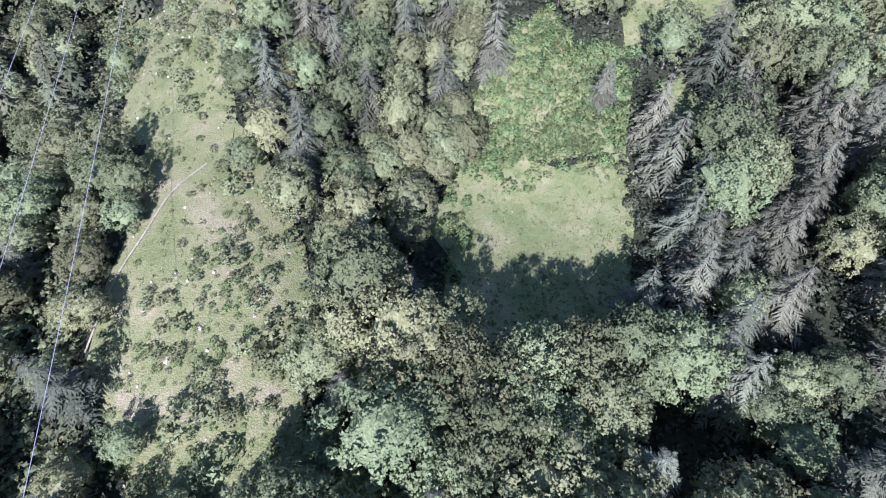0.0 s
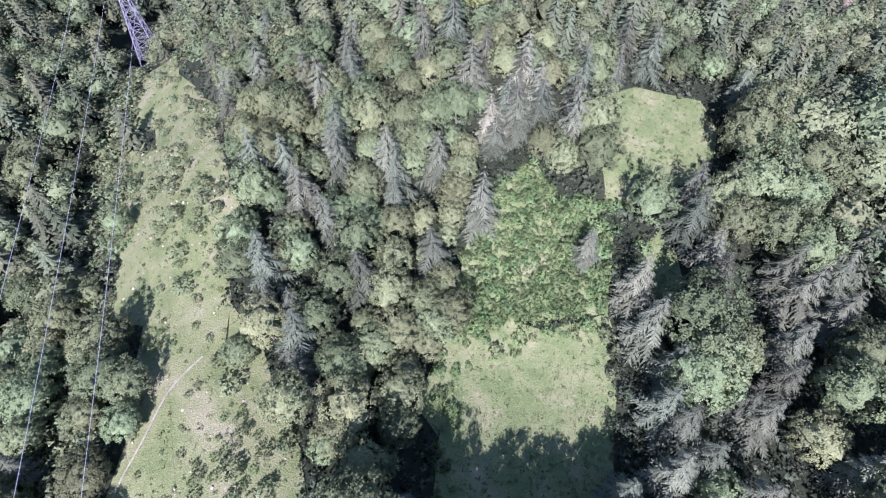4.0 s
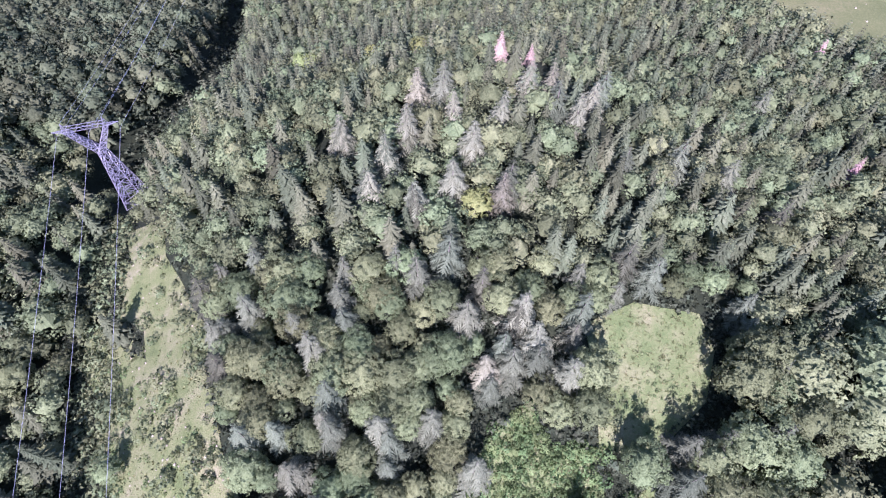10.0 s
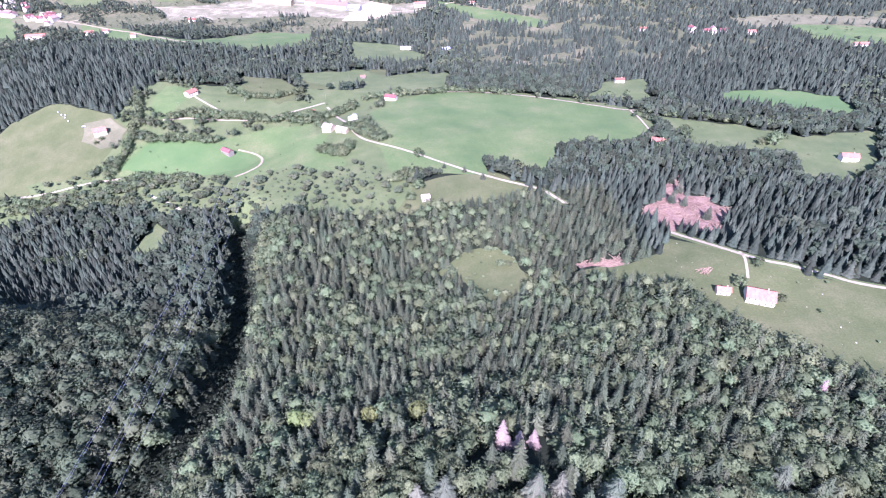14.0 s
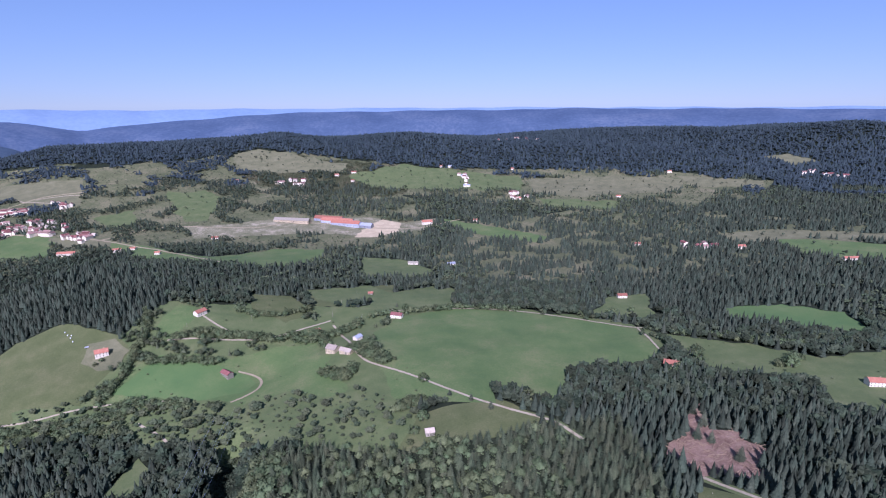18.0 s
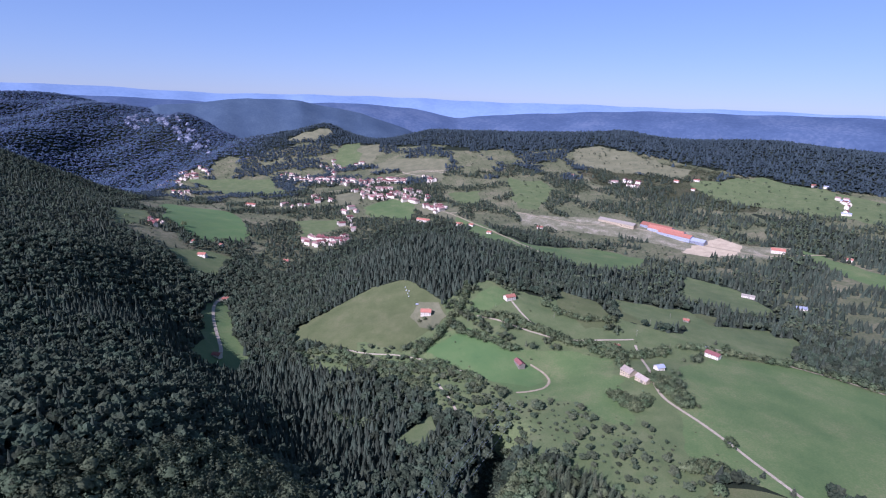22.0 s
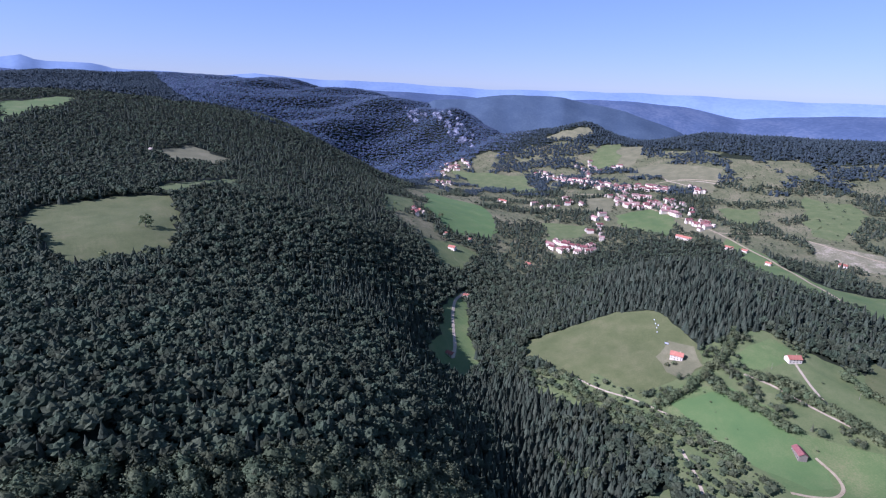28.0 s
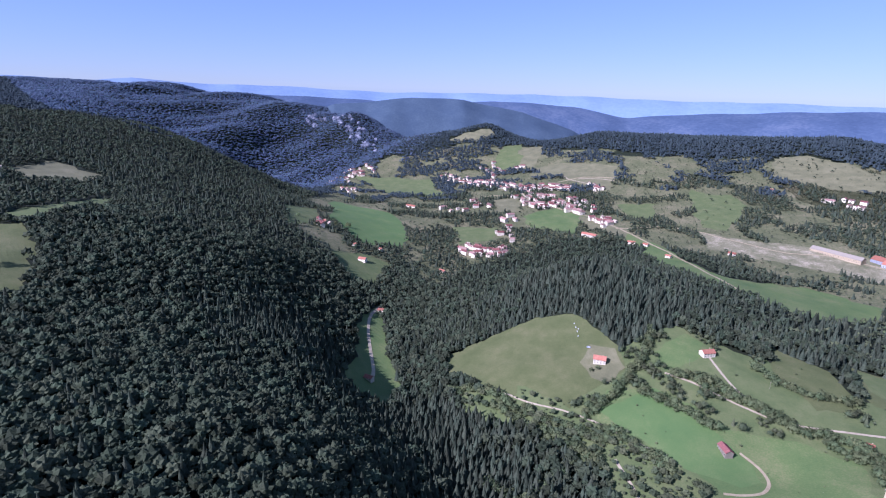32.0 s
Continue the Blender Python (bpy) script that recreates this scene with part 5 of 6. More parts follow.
WAYLEAVE = [(-62, -40), (-76, 30), (-88, 80), (-104, 130), (-120, 190), (-132, 240), (-133, 262)]
YARDS = [(-131, 266, 8.0)] + [(b[3], b[4], 4 + 0.55 * b[5]) for b in BUILDINGS] + [(q.x, q.y, 9.0) for v in VILLAGE for q in along(v[2], 3)]
LEAFY1 = [soft_soup(broad_crown(s, 40, 11, 0.03) + core(s), 0.45) for s in range(8)]
SPRUCE1 = [tri_soup(spruce_crown(s, 13, 10, 0.25)) for s in range(5)]
LEAFY2 = [tri_soup(dome(s, 12)) for s in range(8)]
SPRUCE2 = [tri_soup(cone(s, 5, 8, 0.22)) for s in range(6)]
LEAFY3 = [tri_soup(dome(s + 30, 4)) for s in range(6)]
SPRUCE3 = [tri_soup(cone(s, 2, 5, 0.22)) for s in range(5)]
PLACED = np.array(TREES_S + TREES_P + TREES_L + TREES_Y + TREES_D, float)


def part(name, me, parent, label=""):
    """A mesh as one part under a thing or a part."""
    ob = new(name, me)
    ob.parent = parent
    if label:
        ob["label"] = label
    return ob


def soup_mesh(name, tris, mat, soft=0.0):
    if not soft:
        v, f = tri_soup(tris)
        return mesh_from(name, v, f, mat)
    v, f, n = soft_soup(tris, soft)
    me = mesh_from(name, v, f, mat, True)
    me.normals_split_custom_set_from_vertices(n.astype(np.float32))
    return me


def taper(name, radii, heights, mat, sides=7, bend=0.0):
    """A tapered stem through rings of the given radii and heights."""
    v, f = [], []
    for k, (r, h) in enumerate(zip(radii, heights)):
        for j in range(sides):
            a = 2 * math.pi * j / sides
            v.append((r * math.cos(a) + bend * h * h, r * math.sin(a), h))
    for k in range(len(radii) - 1):
        for j in range(sides):
            a, b = k * sides + j, k * sides + (j + 1) % sides
            f.append([a, b, b + sides, a + sides])
    return mesh_from(name, v, f, mat, True)


def tree_kind(name, seed, crown, mat, label, category, group, slim, limbs=0):
    """One tree, a metre high, of a trunk and a crown."""
    root = tagged(new(name), label, category, group, "")
    part("trunk", taper("trunk", (slim, slim * 0.7, slim * 0.15), (-0.03, 0.4, 0.9), M["bark"]), root)
    for k in range(limbs):
        limb = part("limb", taper("limb", (slim * 0.55, slim * 0.4, slim * 0.1), (0.0, 0.16, 0.36), M["bark"], 5), root)
        limb.location, limb.rotation_euler = (0, 0, 0.32 + 0.06 * k), (0.65, 0.0, 2.1 * k + seed)
    part("crown", soup_mesh("crown", crown, M[mat], 0.3 if "spruce" in name else 0.65), root)
    return root


def stand(templates, spots, seed):
    """Copies of the templates at the spots (x, y, height); the templates take the first spots themselves."""
    rnd = random.Random(seed)
    for k, (x, y, h) in enumerate(spots):
        turn = Matrix.LocRotScale(Vector((x, y, float(height(x, y)) - 0.3)), Euler((rnd.gauss(0, 0.03), rnd.gauss(0, 0.03), rnd.uniform(0, 6.28))), Vector((h * rnd.uniform(0.85, 1.1) * (1.2 if h < 16 else 1.0),) * 2 + (h,)))
        if k < len(templates):
            templates[k].matrix_basis = turn
        else:
            src = templates[k % len(templates)]
            ob = copy_thing(src, Matrix.Identity(4))
            ob.matrix_basis = turn


def plant(tag, x, y, leafy, spruce, seed, heights=(9, 18), tall=(14, 25), thin=None):
    keep = ~open_ground(x, y, gloom=True)
    if tag == "near hillside":
        for dx, dy in ((3.2, 0), (-3.2, 0), (0, 3.2), (0, -3.2)):
            keep &= ~open_ground(x + dx, y + dy)
    if thin is not None:
        keep &= thin
    x, y = x[keep], y[keep]
    rnd = np.random.RandomState(seed)
    sp = is_spruce(x, y, seed)
    spare = []
    wide = 2.0 if tag in ("distant hills", "gorge walls") else 1.3 if tag in ("far hills", "valley rises") else 1.15 if tag in ("middle slopes", "sunlit slopes", "upper slopes") else 1.0
    for mask, temp, mat, kind, (lo, hi), (b0, b1) in ((~sp, leafy, "leaf", "broadleaf_wood", heights, (0.9, 1.35)), (sp, spruce, "needle", "spruce_wood", tall, (0.8, 1.15))):
        n = int(mask.sum())
        spots = np.stack([x[mask], y[mask], rnd.uniform(lo, hi, n), rnd.uniform(b0, b1, n) * wide], 1)
        if tag == "near hillside":
            # trees south and east are raised so that their shade reaches further
            south = (spots[:, 0] > -25) & (spots[:, 0] < 150) & (spots[:, 1] < 66)
            spots[south, 2] = np.maximum(spots[south, 2], rnd.uniform(20, 27, n)[south])
            east = (spots[:, 0] > 52) & (spots[:, 1] < 175)
            spots[east, 2] = np.maximum(spots[east, 2], rnd.uniform(18, 27, n)[east])
            near = (spots[:, 0] > -110) & (spots[:, 0] < 120) & (spots[:, 1] > -5) & (spots[:, 1] < 205)
            near &= np.cumsum(near) <= (300 - len(TREES_S) if kind[0] == "s" else 255)
            spare.append([tuple(float(q) for q in s[:3]) for s in spots[near]])
            spots = spots[~near]
        # darker copies stand for shaded slopes, bluer ones for haze
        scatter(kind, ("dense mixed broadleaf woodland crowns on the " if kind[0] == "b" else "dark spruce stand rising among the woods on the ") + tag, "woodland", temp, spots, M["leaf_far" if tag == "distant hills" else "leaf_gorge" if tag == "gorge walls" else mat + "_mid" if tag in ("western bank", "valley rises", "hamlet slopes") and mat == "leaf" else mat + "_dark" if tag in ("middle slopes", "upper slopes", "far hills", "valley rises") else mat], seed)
    return spare


def in_country(x, y):
    r = np.zeros(x.shape, bool)
    for poly in OPEN_COUNTRY:
        r |= inside(x, y, poly)
    return r


x, y = jitter_grid(-200, 250, -4, 310, 7.6, 1)
clear = np.ones(x.shape, bool)
for px, py, ph in PLACED:
    clear &= np.hypot(x - px, y - py) > (8.0 if px > 45 and py < 130 else 6.0)
clear &= ~((x > 28) & (x < 56) & (y > 300))
clear &= ~((x > 18) & (x < 190) & (y < 76) & (np.random.RandomState(9).uniform(0, 1, x.shape) < 0.6))
clear &= ~((x > 52) & (x < 190) & (y > 30) & (y < 165) & (np.random.RandomState(8).uniform(0, 1, x.shape) < 0.62))
SPARE = plant("near hillside", x[clear], y[clear], LEAFY1, SPRUCE1, 11, (8, 15.5), (15, 26))
stand([tree_kind("spruce", 40 + k, spruce_crown(40 + k, 11, 8, 0.27, True), "needle_one", "tall grey-green spruce with drooping boughs on the hillside", "spruce tree", "hillside spruces", 0.014) for k in range(4)], TREES_S + SPARE[1], 5)
stand([tree_kind("pale_spruce", 50 + k, spruce_crown(50 + k, 12, 9, 0.27, True), "needle_pale", "tall spruce pale with hanging cones among darker trees", "spruce tree", "pale spruces", 0.014) for k in range(2)], TREES_P, 6)
stand([tree_kind("broadleaf_tree", 60 + k, core(k) + broad_crown(60 + k, 120, 42, 0.0145), "leaf_one", "rounded green broadleaf tree in full summer leaf", "tree", "hillside broadleaf trees", 0.02, 3) for k in range(7)], TREES_L + SPARE[0], 7)
stand([tree_kind("yellow_tree", 70 + k, core(k) + broad_crown(70 + k, 60, 24, 0.026), "leaf_yellow", "small tree with yellow-green leaves at the wood edge", "tree", "yellowish trees", 0.02) for k in range(2)], TREES_Y, 8)
stand([tree_kind("dead_spruce", 80 + k, spruce_crown(80 + k, 18, 9, 0.2, True), "needle_dead", "dying spruce with russet pink needles", "spruce tree", "dying spruces", 0.014) for k in range(2)], TREES_D, 9)
x, y = jitter_grid(-330, 330, 150, 470, 6.0, 4)
k = ~((x > -200) & (x < 250) & (y < 310))
for px, py, ph in TREES_Y + TREES_D + [(-24.0, 338.0, 0), (-60.0, 346.0, 0), (1.0, 335.0, 0)]:
    k &= np.hypot(x - px, y - py) > 5.5
LEAFY1B = [soft_soup(core(s) + broad_crown(s, 26, 4, 0.055)) for s in range(6)]
SPRUCE1B = [tri_soup(spruce_crown(s, 9, 9, 0.24)) for s in range(5)]
bank = x < -148
plant("slopes beyond the crest", x[k & ~bank], y[k & ~bank], LEAFY1B, SPRUCE1B, 14, (8, 14), (12, 20))
plant("western bank", x[k & bank], y[k & bank], LEAFY1B, SPRUCE1B, 20, (9, 17), (12, 21))
x, y = jitter_grid(-700, 640, 60, 1180, 6.8, 2)
k = ~((x > -330) & (x < 330) & (y < 470)) & ((y > 290) | (x < -190)) & (np.hypot(x + 40, y - 270) < 900)
# slopes facing the sun keep the lighter leaf and needle colours
lit = (x > -150) & (y < 640) & (x < 190)
ham = inside(x, y, HAMLET)
plant("hamlet slopes", x[k & ham], y[k & ham], LEAFY1B, SPRUCE2, 24, (4.5, 11), (8, 13), patchy(x, y, 21.0, 17.0)[k & ham] > 0.22)
k &= ~ham
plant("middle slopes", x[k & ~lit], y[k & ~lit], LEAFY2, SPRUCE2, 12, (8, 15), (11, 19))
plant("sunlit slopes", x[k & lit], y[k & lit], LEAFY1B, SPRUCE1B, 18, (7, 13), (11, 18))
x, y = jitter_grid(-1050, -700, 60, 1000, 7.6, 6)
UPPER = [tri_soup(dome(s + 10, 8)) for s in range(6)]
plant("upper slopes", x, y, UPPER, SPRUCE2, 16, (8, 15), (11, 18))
x, y = jitter_grid(-4100, 2600, -100, 3150, 13.0, 3)
d = np.hypot(x + 40, y - 270)
az = np.degrees(np.arctan2(x + 40, y - 270))
k = ((d > 900) | (x < -1050) | (x > 640)) & ~((x > -1050) & (x < -700) & (y > 60) & (y < 1000)) & (az > -106) & (az < 54) & (d < np.where(az < -55, 4100, 3400))
x, y, d = x[k], y[k], d[k]
grown = ~in_country(x, y) | (patchy(x, y, 70.0, 90.0) + 0.4 * patchy(x, y, 23.0, 31.0) > -0.08)
k = d < 2050 + 120 * patchy(x, y, 90.0, 70.0)
fx, fy = jitter_grid(-2200, 2150, -100, 2450, 10.2, 23)
fd, fa = np.hypot(fx + 40, fy - 270), np.degrees(np.arctan2(fx + 40, fy - 270))
f = ((fd > 900) | (fx < -1050) | (fx > 640)) & ~((fx > -1050) & (fx < -700) & (fy > 60) & (fy < 1000)) & (fa > -106) & (fa < 54) & (fd < 2050 + 120 * patchy(fx, fy, 90.0, 70.0))
fx, fy = fx[f], fy[f]
thick = ~in_country(fx, fy) | (patchy(fx, fy, 70.0, 90.0) + 0.4 * patchy(fx, fy, 23.0, 31.0) > -0.08)
thick &= ~inside(fx, fy, VALLEY_GRASS) | (patchy(fx, fy, 48.0, 37.0) + 0.5 * patchy(fx, fy, 19.0, 23.0) > -0.42)
east = fx > -300
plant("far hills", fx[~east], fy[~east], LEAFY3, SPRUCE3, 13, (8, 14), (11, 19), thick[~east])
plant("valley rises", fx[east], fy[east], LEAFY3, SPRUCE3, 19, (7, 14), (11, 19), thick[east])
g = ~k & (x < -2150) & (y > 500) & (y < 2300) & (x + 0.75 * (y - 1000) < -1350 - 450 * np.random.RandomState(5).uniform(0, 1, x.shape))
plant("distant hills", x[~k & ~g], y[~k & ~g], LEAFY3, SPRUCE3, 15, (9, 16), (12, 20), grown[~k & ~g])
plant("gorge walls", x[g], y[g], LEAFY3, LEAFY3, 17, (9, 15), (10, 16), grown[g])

# undergrowth on the slope between the two glades, and bushes on the dry slopes and pastures
def bushes(name, label, polys, pitch, seed, low, high, temp, mat, share):
    rnd = np.random.RandomState(seed)
    spots = []
    for poly in polys:
        px, py = np.array(poly).T
        x, y = jitter_grid(px.min(), px.max(), py.min(), py.max(), pitch, seed)
        k = inside(x, y, poly) & (rnd.uniform(0, 1, x.shape) < share)
        if name in ("understory", "country_shrubs"):
            k &= ~open_ground(x, y, gloom=False)
        for line, width in LANES:
            for q in line:
                k &= np.hypot(x - q[0], y - q[1]) > width / 2 + 1.5
        for hx, hy, hr in YARDS:
            k &= np.hypot(x - hx, y - hy) > hr
        h = low + (high - low) * rnd.uniform(0, 1, int(k.sum())) ** 2
        spots += list(zip(x[k], y[k], h, rnd.uniform(1.1, 1.9, int(k.sum()))))
    scatter(name, label, "shrubs", temp, spots, M[mat], seed, 0.0)


def field(name):
    return [poly for (n, c, p), poly in zip(FIELDS, RAG) if n == name]


UNDER = [soft_soup(broad_crown(s + 25, 5, 5, 0.17, 0.5)) for s in range(4)]
BUSH1 = [soft_soup(broad_crown(s + 20, 22, 7, 0.075, 0.45)) for s in range(4)]
bushes("undergrowth", "thick bright green undergrowth of young bushes between the glades", field("shrub_slope"), 1.8, 21, 1.2, 3.4, BUSH1, "leaf_fresh", 0.95)
side = [(x - 9.0, y) for x, y in WAYLEAVE] + [(x + 9.0, y) for x, y in WAYLEAVE[::-1]]
bushes("wayleave_scrub", "low shaded scrub under the power cables", [side], 1.9, 27, 1.0, 3.4, UNDER, "leaf", 0.95)
# scrub along the corridor, its shade put into the leaf colour
trench = [(x - 12.0, y) for x, y in CORRIDOR_TRENCH] + [(x + 12.0, y) for x, y in CORRIDOR_TRENCH[::-1]]
bushes("ravine_scrub", "scrub along the bottom of the corridor trench, darkened for shade", [trench], 2.6, 38, 1.0, 4.2, UNDER, "leaf_dark", 0.9)
# fills the gaps between trees; their shade is put into the leaf colour
bushes("understory", "low leafy growth on the forest floor, darkened for shade", [[(-125, 8), (185, 8), (185, 180), (130, 220), (-140, 220)]], 2.5, 28, 0.8, 3.0, UNDER, "leaf_dark", 0.95)
bushes("lane_scrub", "low green scrub along the grassy forest lane", field("green_lane"), 3.0, 22, 0.8, 2.5, BUSH1, "leaf_fresh", 0.4)
bushes("slope_bushes", "scattered green bushes on the dry grass slope", field("dry_slope"), 4.4, 23, 0.6, 4.2, BUSH1, "leaf", 0.32)
bushes("slope_weeds", "low fresh green weeds on the dry grass slope", field("dry_slope"), 2.4, 26, 0.3, 1.5, BUSH1[:2], "leaf_fresh", 0.24)
bushes("slope_thicket", "thick mixed green scrub at the foot of the dry slope", [[(-68, 10), (-72, 42), (-62, 62), (-52, 74), (-44, 84), (-32, 60), (-28, 30), (-36, 8)]], 2.3, 43, 0.4, 2.2, BUSH1, "leaf", 0.3)
bushes("glade_weeds", "patches of fresh green weeds in the long glade grass", [[(14, 54), (38, 58), (44, 74), (34, 82), (22, 76)], [(2, 84), (16, 90), (18, 104), (6, 104)], [(76, 160), (92, 172), (88, 182), (70, 168)]], 1.7, 45, 0.25, 0.9, BUSH1[:2], "leaf_fresh", 0.5)
bushes("slope_foot_weeds", "pale green weeds and brambles at the foot of the dry slope", [[(-68, 10), (-72, 42), (-62, 62), (-52, 74), (-44, 84), (-32, 60), (-28, 30), (-36, 8)]], 1.9, 46, 0.3, 1.4, BUSH1, "leaf_fresh", 0.5)
bushes("slope_edge_bushes", "ragged line of bushes along the edge of the dry slope", [[(-34, 30), (-30, 48), (-36, 67), (-47, 96), (-47, 116), (-55, 145), (-60, 165), (-84, 212), (-100, 244), (-108, 240), (-92, 208), (-68, 160), (-64, 142), (-57, 114), (-56, 96), (-44, 66), (-40, 47), (-42, 25)], [(-74, 46), (-78, 66), (-76, 80), (-100, 126), (-113, 182), (-134, 192), (-128, 200), (-106, 176), (-92, 126), (-69, 80), (-70, 66), (-68, 46)]], 3.2, 47, 0.8, 4.0, BUSH1, "leaf", 0.28)
# dark leaves stand for the shade at the wood's edge
bushes("glade_edge_bushes", "bushes along the wood's edge beside the glade, darkened for shade", [[(46, 52), (56, 52), (58, 112), (50, 114), (47, 84)], [(54, 112), (64, 112), (64, 150), (56, 150)], [(100, 160), (106, 166), (107, 190), (102, 192)]], 2.3, 48, 0.8, 3.6, BUSH1, "leaf_dark", 0.75)
bushes("edge_thicket", "bushes creeping into the upper edge of the glade", [[(4, 106), (22, 118), (50, 116), (50, 104), (36, 108), (24, 104), (10, 100)], [(56, 116), (64, 116), (66, 134), (58, 134)], [(-2, 52), (6, 56), (8, 104), (0, 104)]], 2.2, 44, 0.8, 3.6, BUSH1, "leaf_fresh", 0.5)
bushes("pasture_shrubs", "small dark shrubs scattered over the pasture", field("slope_pasture") + field("lower_pasture") + field("west_pasture"), 7.0, 24, 1.4, 10.0, LEAFY2, "leaf_mid", 0.6)
bushes("field_shrubs", "small dark shrubs dotted over the grass", field("curve_field") + field("lane_field") + field("scrub_bank") + field("hamlet_green") + field("shed_yard") + field("farm_field") + field("east_meadow"), 15.0, 25, 0.8, 3.0, LEAFY2, "leaf", 0.22)
bushes("far_field_trees", "scattered dark trees in the parched far fields", field("far_field") + field("far_strip"), 21.0, 37, 3.0, 12.0, LEAFY3, "leaf_dark", 0.33)
bushes("clearing_shrubs", "young trees and shrubs in the small dry clearing", field("small_clearing"), 7.0, 29, 2.0, 8.0, LEAFY2, "leaf", 0.4)
bushes("country_shrubs", "scattered shrubs on the rough grassland round the village", OPEN_COUNTRY, 14.0, 33, 2.0, 8.0, LEAFY3, "leaf_dark", 0.7)
ROCKS = []
for s in range(5):
    rnd = random.Random(700 + s)
    ring = [[Vector((math.cos(1.2566 * j + k) * r * rnd.uniform(0.7, 1.2), math.sin(1.2566 * j + k) * r * rnd.uniform(0.7, 1.2), h)) for j in range(5)] for k, (r, h) in enumerate(((0.55, -0.3), (0.5, 0.4), (0.28, rnd.uniform(0.8, 1.0))))]
    tris = [(ring[2][0], ring[2][j], ring[2][j + 1]) for j in (1, 2, 3)]
    for k in (0, 1):
        for j in range(5):
            i = (j + 1) % 5
            tris += [(ring[k][j], ring[k][i], ring[k + 1][i]), (ring[k][j], ring[k + 1][i], ring[k + 1][j])]
    ROCKS.append(tri_soup(tris))
bushes("slope_stones", "pale limestone pieces lying on the dry slope", field("dry_slope"), 2.6, 34, 0.15, 0.75, ROCKS, "rock", 0.28)
bushes("field_stones", "pale stones lying in the farm meadow", field("farm_field"), 9.0, 36, 0.2, 0.9, ROCKS, "rock", 0.3)
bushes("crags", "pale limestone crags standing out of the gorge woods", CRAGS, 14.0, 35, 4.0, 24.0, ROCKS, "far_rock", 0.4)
HEDGE1 = [soft_soup(broad_crown(s + 30, 20, 5, 0.08, 0.42) + core(s)) for s in range(4)]
for n, line in enumerate(HEDGES):
    rnd = random.Random(n)
    spots = []
    for q in along(line, 14):
        for _ in range(2):
            spots.append((q.x + rnd.gauss(0, 2.6), q.y + rnd.gauss(0, 2.6), rnd.uniform(4.0, 10.5), rnd.uniform(0.9, 1.3)))
    scatter("hedgerow", "row of dark green hedgerow trees between the fields", "hedge", HEDGE1, spots, M["leaf"], 300 + n)
stand([tree_kind("field_tree", 90 + k, broad_crown(90 + k, 16, 30, 0.055), "leaf_one", "lone round broadleaf tree standing in the open field", "tree", "field trees", 0.03) for k in range(3)], FIELD_TREES_L, 31)
stand([tree_kind("field_spruce", 95 + k, spruce_crown(95 + k, 16, 10, 0.24, True), "needle_one", "small dark spruce standing beside the lane", "spruce tree", "field spruces", 0.02) for k in range(2)], FIELD_TREES_S, 32)
TUFT = []
for s in range(4):
    rnd = random.Random(500 + s)
    blades = []
    for k in range(9):
        a, r, q = rnd.uniform(0, 6.28), rnd.uniform(0.1, 0.5), rnd.uniform(0, 6.28)
        c = Vector((math.cos(a) * r, math.sin(a) * r, 0.02))
        u = Vector((math.cos(q), math.sin(q), 0))
        blades.append((c - u * 0.3, c + u * 0.3, c + Vector((rnd.gauss(0, 0.35), rnd.gauss(0, 0.35), rnd.uniform(0.5, 1.0)))))
    TUFT.append(tri_soup(blades))
bushes("grass_tufts", "long sunlit grass tufts filling the forest glade", field("near_glade") + field("second_glade") + field("green_lane"), 0.95, 41, 0.35, 0.9, TUFT, "tuft", 0.9)
bushes("straw_tufts", "straw-coloured grass tufts on the dry slope", field("dry_slope"), 1.2, 42, 0.25, 0.7, TUFT, "straw", 0.5)


# ---- buildings ----
def box_mesh(name, boxes, mat):
    """Boxes (x0, x1, y0, y1, z0, z1) in one mesh."""
    v, f = [], []
    for x0, x1, y0, y1, z0, z1 in boxes:
        n = len(v)
        v += [(x, y, z) for z in (z0, z1) for x, y in ((x0, y0), (x1, y0), (x1, y1), (x0, y1))]
        f += [[n + q for q in face] for face in ((3, 2, 1, 0), (4, 5, 6, 7), (0, 1, 5, 4), (1, 2, 6, 5), (2, 3, 7, 6), (3, 0, 4, 7))]
    return mesh_from(name, v, f, mat)


